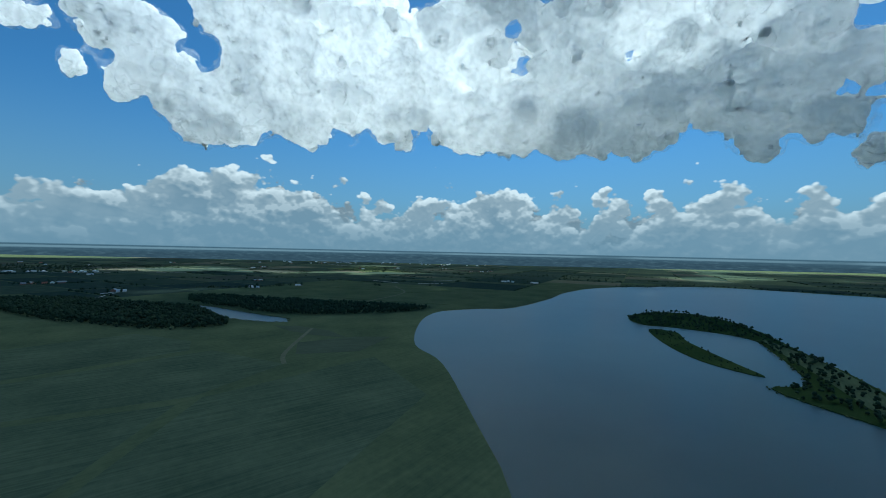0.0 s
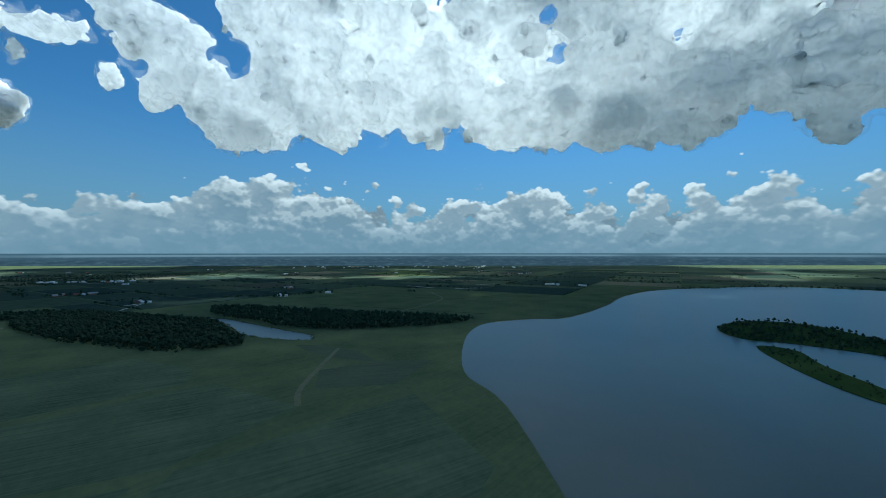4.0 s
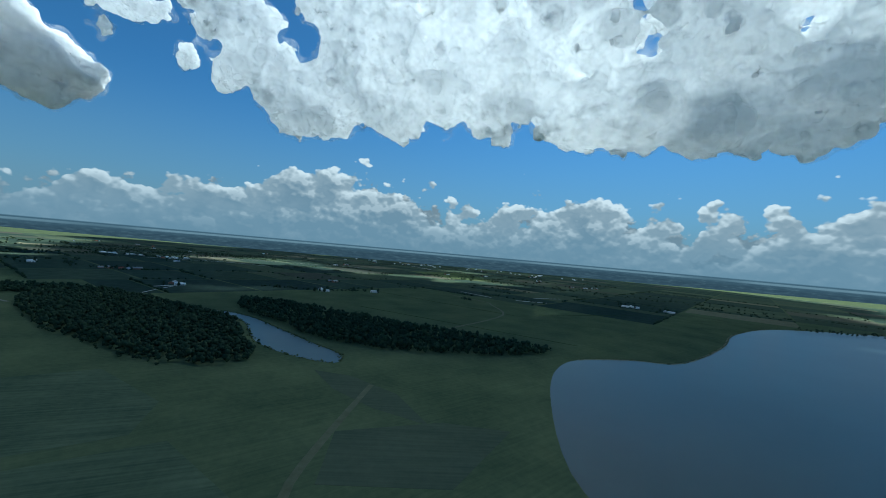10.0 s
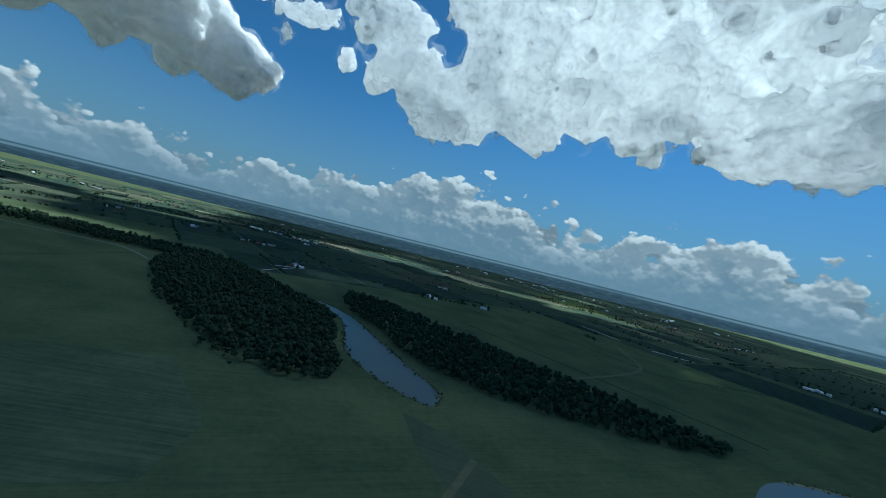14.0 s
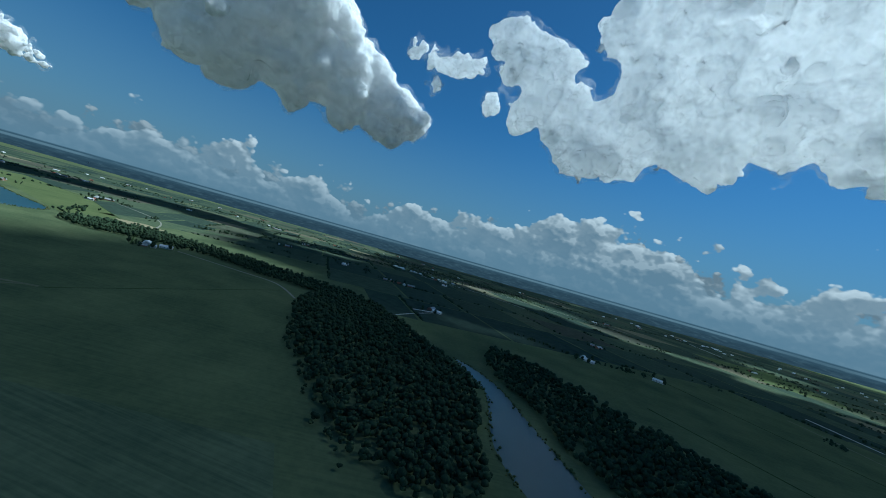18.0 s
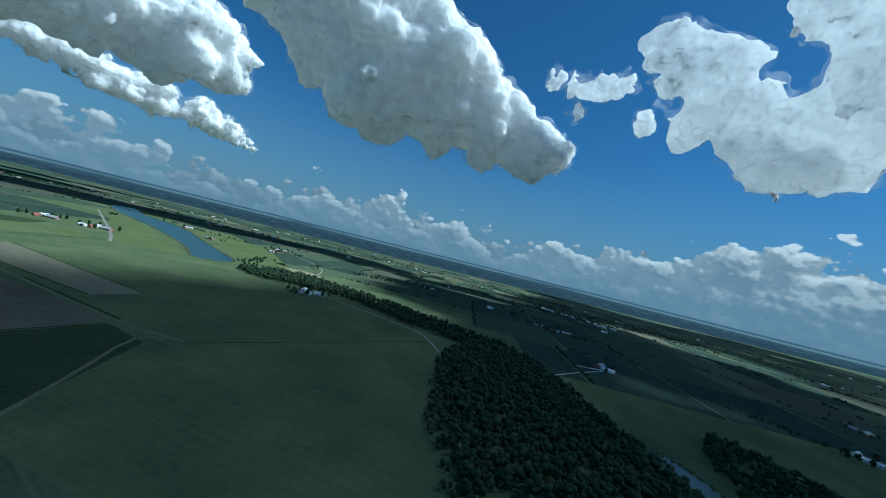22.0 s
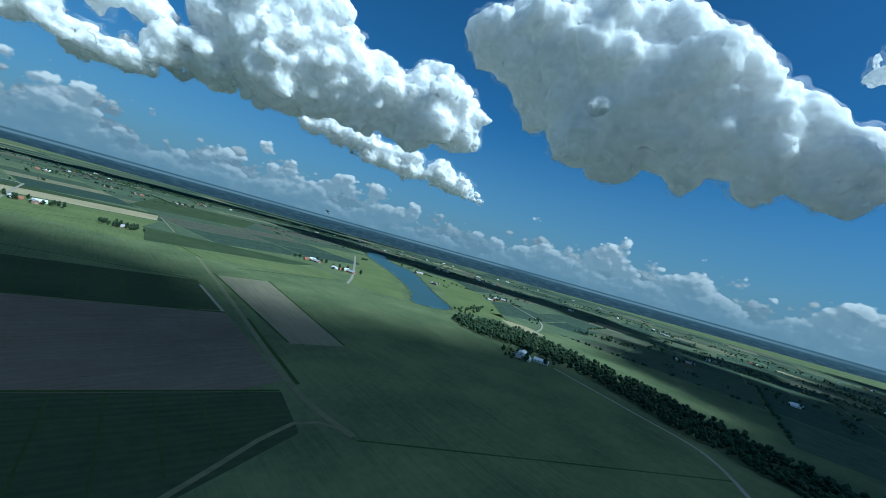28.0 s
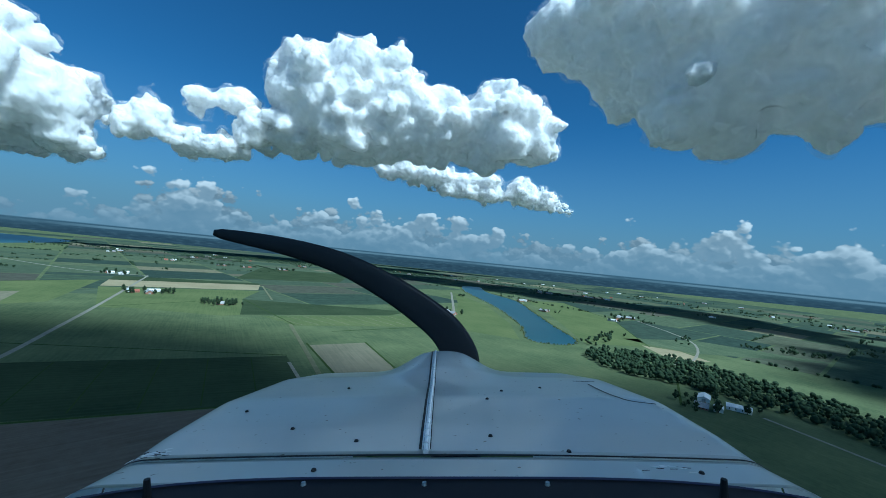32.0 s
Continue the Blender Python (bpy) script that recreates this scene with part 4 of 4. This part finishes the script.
def torn(lobes, seed):
    """Each lobe broken up into small ones that lie side by side in a sheet seen from the lake."""
    rng = np.random.default_rng(seed)
    out = []
    for x, y, z, r in lobes:
        away = np.array((x + 450, y - 200, (z - 150) * 0.4))
        away /= np.linalg.norm(away)
        for i in range(16):
            d = rng.normal(size=3)
            d -= away * (d @ away)
            d *= r * 0.95 * math.sqrt(rng.random()) / np.linalg.norm(d)
            d += away * rng.normal() * r * 0.12
            out.append((x + d[0], y + d[1], z + d[2], r * rng.uniform(0.27, 0.50)))
    return out


def cloud(lobes, base, seed, label, step=15.0, ragged=1.0, body=VAPOUR, gaps=0.0, fine=1.0, heads=(12, 32), soft=0.0):
    """A cumulus: lobes covered with smaller and smaller heads over a flattened base, melted into one body with a frayed veil round it."""
    rng = np.random.default_rng(seed)
    balls = []
    for x, y, z, r in lobes:
        balls.append((x, y, z, r * 0.9))
        for share, lo, hi, n in ((0.8, 0.28, 0.5, heads[0]), (1.0, 0.12, 0.26, heads[1])):
            for i in range(n):
                d = rng.normal(size=3)
                d[2] = abs(d[2]) * 0.9 if rng.random() < 0.65 else d[2]
                d /= np.linalg.norm(d)
                balls.append((x + d[0] * r * share, y + d[1] * r * share, z + d[2] * r * share, r * rng.uniform(lo, hi)))
    balls = np.array(balls)
    pad = 80 + step * 3
    low = (balls[:, :3] - balls[:, 3:]).min(0) - pad
    low[2] = max(low[2], base - 110)
    shape = np.ceil(((balls[:, :3] + balls[:, 3:]).max(0) + pad - low) / step).astype(int)
    grid = [low[a] + np.arange(shape[a]) * step for a in range(3)]
    soft = soft or step * 0.9
    heap = np.zeros(shape)
    for x, y, z, r in balls:
        reach = r + 75
        cut = [slice(max(int((c - reach - low[a]) / step), 0), max(int((c + reach - low[a]) / step) + 2, 0)) for a, c in enumerate((x, y, z))]
        gx, gy, gz = (g[k] for g, k in zip(grid, cut))
        d = np.sqrt((gx[:, None, None] - x) ** 2 + (gy[None, :, None] - y) ** 2 + (gz[None, None, :] - z) ** 2)
        heap[tuple(cut)] += np.exp(np.clip((r - d) / soft, -30, 12))
    f = np.maximum(np.log(heap + 1e-12) * soft, -90)
    # a soft flat base that sags here and there
    sag = grid[2][None, None, :] - base + (lattice_noise(shape, 260 / step, rng) - 0.5) * 90
    f = -22.0 * np.logaddexp(-f / 22.0, -np.clip(sag, -400, 400) / 22.0)
    for cell, gain in ((170, 44), (80, 26), (44, 10)):
        wave = 2 * lattice_noise(shape, cell / step, rng) - 1
        f += gain * ragged * (1.6 * np.abs(wave) - 0.62)
    if gaps:
        for cell, share in ((480, 1.5), (190, 0.6), (90, 0.4)):
            f += gaps * share * 2 * (lattice_noise(shape, cell / step, rng) - 0.56)
    if soft > step:
        # pinholes close up
        g = f
        for k in range(6):
            g = (np.roll(g, 1, k % 3) + g + np.roll(g, -1, k % 3)) / 3
        f = np.maximum(f, g + 6)
    for a in range(3):
        edge = [slice(None)] * 3
        for k in (0, 1, -1, -2):
            edge[a] = k
            f[tuple(edge)] = np.minimum(f[tuple(edge)], -95)
    thing = new("cloud")
    thing.location = (lobes[0][0], lobes[0][1], base)
    origin = low - np.array(thing.location)
    v, t = skin(f, 0.0)
    v, t = main_pieces(v, t, min(300, len(t) // 12))
    if body == THIN:
        raw("core", v * step + origin, t, body, thing, True)
        return tagged(thing, label, "cloud", "cumulus clouds")
    v, t = finer(v * step, t)
    octaves = ((210, 30.0), (95, 15.0), (46, 9.0), (23, 5.0)) if soft > step else ((62, 12.0), (31, 7.0), (16, 4.0))
    v = billow(v, t, rng, [(c, g * fine) for c, g in octaves])
    raw("core", v + origin, t, body, thing, True)
    lit = body == BACKLIT
    v, t = skin(f, -12.0)
    v, t = main_pieces(v, t, min(300, len(t) // 12))
    v = billow(v * step, t, rng, [(90, 16.0), (45, 10.0)])
    raw("veil", v + origin, t, VEIL_BACKLIT if lit else VEIL, thing, True)
    return tagged(thing, label, "cloud", "cumulus clouds")


cloud(CLOUD_GREY, 690, 101, "large grey-bellied cumulus with bright white edge", 20, 0.8, VAPOUR, 0.0, 0.8)
cloud(CLOUD_TOWER, 800, 102, "tall bright white cumulus with grey base", 20)
cloud(CLOUD_SIDE, 690, 103, "small ragged white cumulus", 16)
cloud(CLOUD_STACK, 560, 104, "stacked white cumulus heads", 20)
cloud(CLOUD_LONG + [(-2980, -3495, 985, 110), (-3250, -3335, 945, 115), (-3500, -3155, 895, 130), (-2750, -3615, 1000, 85)], 760, 105, "long low white cumulus with flat base", 18)
cloud(CLOUD_SMALL[:4] + [(-3555, 355, 1545, 80), (-3530, 590, 1560, 90), (-3495, 790, 1565, 75)], 1480, 106, "small torn white cloud scrap", 14, 1.0, BACKLIT, 30)
cloud(CLOUD_SMALL[4:5], 1330, 115, "little white cloud scrap", 12, 1.0, BACKLIT)
cloud(CLOUD_SMALL[5:], 1290, 116, "little white cloud scrap", 12, 1.0, BACKLIT)
cloud(torn(CLOUD_WIDE + CLOUD_WIDE_EAST + CLOUD_WIDE_TOP, 7), 780, 107, "wide backlit cumulus field with grey underside", 23, 1.1, BACKLIT, 34, 1.0, (3, 6), 24.0)
cloud(CLOUD_PUFF, 1040, 110, "small torn white cloud scrap", 12, 1.0, BACKLIT)
cloud(CLOUD_EAST, 700, 111, "white cumulus heads over the lake", 22, 1.0, BACKLIT, 40)
cloud(CLOUD_MID, 540, 112, "distant white cumulus heads", 22)
# a broad deck added overhead, out of view, to keep the lake and the near fields in shade
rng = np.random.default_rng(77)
SHADE_DECK = [(rng.uniform(-2200, 1050), rng.uniform(2950, 3950), rng.uniform(3980, 4100), rng.uniform(210, 330)) for i in range(46)]
SHADE_DECK = [d for d in SHADE_DECK if d[0] > -1500 or d[1] > 3400]
SHADE_DECK += [(-1590, 2890, 4020, 200), (-1440, 2860, 4020, 230), (-1270, 2880, 4020, 240), (-1100, 2900, 4020, 240), (-1350, 4000, 4020, 280), (-1050, 4000, 4020, 280), (-750, 4020, 4020, 280), (-350, 4020, 4020, 260)]
SHADE_DECK += [(-1600, 4350, 4020, 300), (-1300, 4350, 4020, 320), (-1000, 4330, 4020, 320), (-700, 4320, 4020, 300), (-1150, 4600, 4020, 300)]
# unseen clouds past the camera's clip distance, added to shade the far land
FAR_SHADE = [(rng.uniform(-6400, 3200), rng.uniform(5150, 8300), rng.uniform(3450, 3600), rng.uniform(280, 470)) for i in range(95)]
FAR_SHADE += [(rng.uniform(-6200, -3500), rng.uniform(3500, 5200), rng.uniform(3450, 3600), rng.uniform(220, 400)) for i in range(26)]
cloud(FAR_SHADE, 3350, 114, "unseen patchy high cloud deck, added to shade far land", 60, 1.0, THIN)
cloud(SHADE_DECK, 3900, 113, "unseen broad thin cloud deck overhead, added for shade", 40, 1.2, THIN)

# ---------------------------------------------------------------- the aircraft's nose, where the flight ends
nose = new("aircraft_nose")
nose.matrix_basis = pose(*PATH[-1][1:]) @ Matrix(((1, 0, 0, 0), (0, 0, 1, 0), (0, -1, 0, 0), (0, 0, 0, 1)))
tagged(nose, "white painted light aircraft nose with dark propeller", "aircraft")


def paint(t):
    p = wire(t, "ShaderNodeTexCoord").outputs["Object"]
    film = noise_node(t, p, 3.0, 4.0)
    speck = span(t, noise_node(t, p, 70.0, 2.0), 0.70, 0.76)
    c = mix(t, speck, ramp(t, film, (0.3, (0.86, 0.87, 0.87)), (0.7, (0.92, 0.93, 0.92))), (0.35, 0.33, 0.30))
    return surface(t, c, 0.22, noise_node(t, p, 8.0, 2.0), 0.04, 0.01, **{"Coat Weight": 0.4, "Coat Roughness": 0.08})


PAINT = material("white_aircraft_paint", paint)
BLADE = material("dark_blade_paint", lambda t: surface(t, (0.018, 0.020, 0.024), 0.45, noise_node(t, position(t), 6.0), 0.1, 0.01))
RUBBER = material("black_trim", lambda t: surface(t, (0.012, 0.012, 0.014), 0.6, noise_node(t, position(t), 40.0), 0.2, 0.002))
NAVY = material("navy_edge", lambda t: surface(t, (0.010, 0.012, 0.06), 0.5, noise_node(t, position(t), 30.0), 0.1, 0.002))
STEEL = material("bare_steel", lambda t: surface(t, (0.55, 0.56, 0.57), 0.35, noise_node(t, position(t), 60.0), 0.1, 0.001, Metallic=1.0))
SPINE = np.array([(0.575, -0.334, 0.575), (0.68, -0.352, 0.582), (0.81, -0.357, 0.59), (1.03, -0.377, 0.60), (1.39, -0.441, 0.60), (1.70, -0.518, 0.575),
                  (1.78, -0.552, 0.545), (1.83, -0.600, 0.52), (1.86, -0.70, 0.47), (1.87, -0.88, 0.42)])


def deck(x, y):
    """Height of the cowling's skin at that place."""
    z, w = np.interp(y, SPINE[:, 0], SPINE[:, 1]), np.interp(y, SPINE[:, 0], SPINE[:, 2])
    s = min(abs(x) / w, 1.0)
    z -= 0.012 * s * s
    if s > 0.86:
        q = (s - 0.86) / 0.14
        z -= 0.075 * (1 - max(1 - q ** 2.2, 0) ** (1 / 2.2))
    u = min(max((y - 1.15) / 0.60, 0), 1)
    return z + 0.088 * u * u * (3 - 2 * u) * math.exp(-abs(x / 0.165) ** 3)


def shell(name, y0, y1, rows, mat, label=""):
    bm = bmesh.new()
    cols = 64
    grid = []
    for j in range(rows + 1):
        y = y0 + (y1 - y0) * j / rows
        w = np.interp(y, SPINE[:, 0], SPINE[:, 2])
        xs = [-math.cos(math.pi * i / cols) * w for i in range(cols + 1)]
        line = [(-w, y, deck(w, y) - 0.45)] + [(x, y, deck(x, y)) for x in xs] + [(w, y, deck(w, y) - 0.45)]
        grid.append([bm.verts.new(p) for p in line])
    for a, c in zip(grid[:-1], grid[1:]):
        for i in range(len(a) - 1):
            bm.faces.new((a[i], a[i + 1], c[i + 1], c[i])).smooth = True
    bmesh.ops.solidify(bm, geom=bm.faces[:], thickness=0.003)
    return part(name, bm, mat, nose, label)


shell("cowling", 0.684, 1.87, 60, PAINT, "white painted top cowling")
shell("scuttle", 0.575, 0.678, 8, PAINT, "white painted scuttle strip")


def seam(name, points, half, mat, parent=nose, lift=0.0025):
    """A thin line lying on the cowling's skin."""
    verts, faces = [], []
    pts = [np.array(q, dtype=float) for q in points]
    for i, q in enumerate(pts):
        d = pts[min(i + 1, len(pts) - 1)] - pts[max(i - 1, 0)]
        s = np.array((-d[1], d[0])) / np.linalg.norm(d) * half
        for k in (1, 0, -1):
            a = q + s * k
            verts.append((a[0], a[1], deck(a[0], a[1]) + lift + (0.001 if k == 0 else 0)))
    for i in range(len(pts) - 1):
        for k in range(2):
            a = i * 3 + k
            faces.append((a, a + 3, a + 4, a + 1))
    return raw(name, verts, faces, mat, parent)


def line(a, c, n=30):
    return [(a[0] + (c[0] - a[0]) * i / n, a[1] + (c[1] - a[1]) * i / n) for i in range(n + 1)]


seam("panel_gap", line((-0.555, 0.681), (0.555, 0.681), 80), 0.0035, RUBBER)
hinge = seam("hinge", line((-0.030, 0.70), (-0.033, 1.66), 60), 0.007, PAINT)
seam("hinge_gap", line((-0.040, 0.70), (-0.043, 1.66), 60), 0.0025, RUBBER)
seam("hinge_gap", line((-0.022, 0.70), (-0.025, 1.66), 60), 0.0010, RUBBER)
for i in range(32):
    y = 0.70 + 0.03 * i
    bm = bmesh.new()
    bmesh.ops.create_cone(bm, cap_ends=True, segments=8, radius1=0.005, radius2=0.005, depth=0.022, matrix=Matrix.Translation((-0.030, y, deck(-0.03, y) + 0.004)) @ Matrix.Rotation(radians(90), 4, "X"))
    part("knuckle", bm, PAINT, hinge)
seam("oil_door_edge", curve([(0.45, 1.24), (0.445, 1.10), (0.46, 1.01), (0.52, 0.98)], 8, False), 0.003, RUBBER)
seam("oil_door_edge", line((0.42, 1.30), (0.49, 1.30), 6), 0.0025, RUBBER)
for x, y in ((-0.27, 1.15), (-0.30, 0.80), (-0.16, 0.74), (0.09, 0.76), (0.11, 1.0), (0.16, 1.10), (0.28, 1.16), (0.22, 0.70), (-0.45, 0.92), (0.40, 0.62), (-0.20, 0.62)):
    bm = bmesh.new()
    bmesh.ops.create_cone(bm, cap_ends=True, segments=10, radius1=0.0045, radius2=0.003, depth=0.003, matrix=Matrix.Translation((x, y, deck(x, y) + 0.002)))
    part("screw", bm, RUBBER, nose)
rng = np.random.default_rng(21)
for cx, cy, n in ((-0.515, 0.70, 26), (0.36, 0.63, 10)):
    for i in range(n):
        x, y, a = cx + rng.normal() * 0.018, cy + rng.normal() * 0.008, rng.normal() * 0.3
        seam("paint_chip", line((x, y), (x + 0.012 * math.cos(a), y + 0.012 * math.sin(a)), 2), 0.0005, PAINT if i % 3 else RUBBER, nose, 0.003)

# glareshield under the windscreen
bm = bmesh.new()
ring = []
for i in range(41):
    x = -0.75 + 1.5 * i / 40
    ring.append((x, 0.575 - 0.06 * (abs(x) / 0.55) ** 4))
for z0, z1, y0 in ((-0.345, -0.3275, 0.40),):
    up = [bm.verts.new((x, y, z1 - 0.01 * (abs(x) / 0.55) ** 4)) for x, y in ring]
    back = [bm.verts.new((x, min(y0, y - 0.05), z1 - 0.02)) for x, y in ring]
    low = [bm.verts.new((x, y, z0 - 0.02)) for x, y in ring]
    for i in range(40):
        bm.faces.new((up[i], back[i], back[i + 1], up[i + 1]))
        bm.faces.new((up[i], up[i + 1], low[i + 1], low[i]))
bmesh.ops.recalc_face_normals(bm, faces=bm.faces)
part("glareshield", bm, RUBBER, nose, "black glareshield under the windscreen")
verts = [(x, y + o, -0.3262 - 0.01 * (abs(x) / 0.55) ** 4) for x, y in ring for o in (0.0, -0.006)]
raw("glareshield_edge", verts, [(i * 2, i * 2 + 1, i * 2 + 3, i * 2 + 2) for i in range(40)], NAVY, nose)
for x in (-0.195, -0.026, 0.146):
    bm = bmesh.new()
    bmesh.ops.create_cone(bm, cap_ends=True, segments=10, radius1=0.004, radius2=0.003, depth=0.004, matrix=Matrix.Translation((x, 0.560, -0.3275)))
    part("screw", bm, STEEL, nose)
for x in (-0.395, 0.375):
    bm = bmesh.new()
    bmesh.ops.create_cone(bm, cap_ends=True, segments=10, radius1=0.006, radius2=0.004, depth=0.03, matrix=Matrix.Translation((x, 0.535, -0.322)))
    part("defroster_knob", bm, RUBBER, nose)

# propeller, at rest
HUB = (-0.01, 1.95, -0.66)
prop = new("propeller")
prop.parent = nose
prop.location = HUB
for side in (1, -1):
    bm = bmesh.new()
    path = curve([(0.05, 0.03), (0.100, 0.115), (0.030, 0.255), (-0.105, 0.372), (-0.275, 0.484), (-0.495, 0.594), (-0.77, 0.676), (-1.105, 0.740)], 6, False)
    loops = []
    for i, q in enumerate(path):
        u = i / (len(path) - 1)
        d = path[min(i + 1, len(path) - 1)] - path[max(i - 1, 0)]
        s = np.array((-d[1], d[0])) / np.linalg.norm(d)
        half = 0.080 * (1 - u) ** 0.55 + 0.014
        thick = 0.016 * (1 - u) + 0.004
        loops.append([bm.verts.new((side * (q[0] + s[0] * half * math.cos(a)), thick * math.sin(a), side * (q[1] + s[1] * half * math.cos(a)))) for a in [k * math.pi / 5 for k in range(10)]])
    for a, c in zip(loops[:-1], loops[1:]):
        for k in range(10):
            bm.faces.new((a[k], a[(k + 1) % 10], c[(k + 1) % 10], c[k])).smooth = True
    bm.faces.new(loops[-1])
    bm.faces.new(loops[0][::-1])
    bmesh.ops.recalc_face_normals(bm, faces=bm.faces)
    part("blade", bm, BLADE, prop, "dark painted curved propeller blade")
bm = bmesh.new()
bmesh.ops.create_uvsphere(bm, u_segments=20, v_segments=12, radius=0.12)
part("spinner", bm, PAINT, prop, "white rounded spinner")
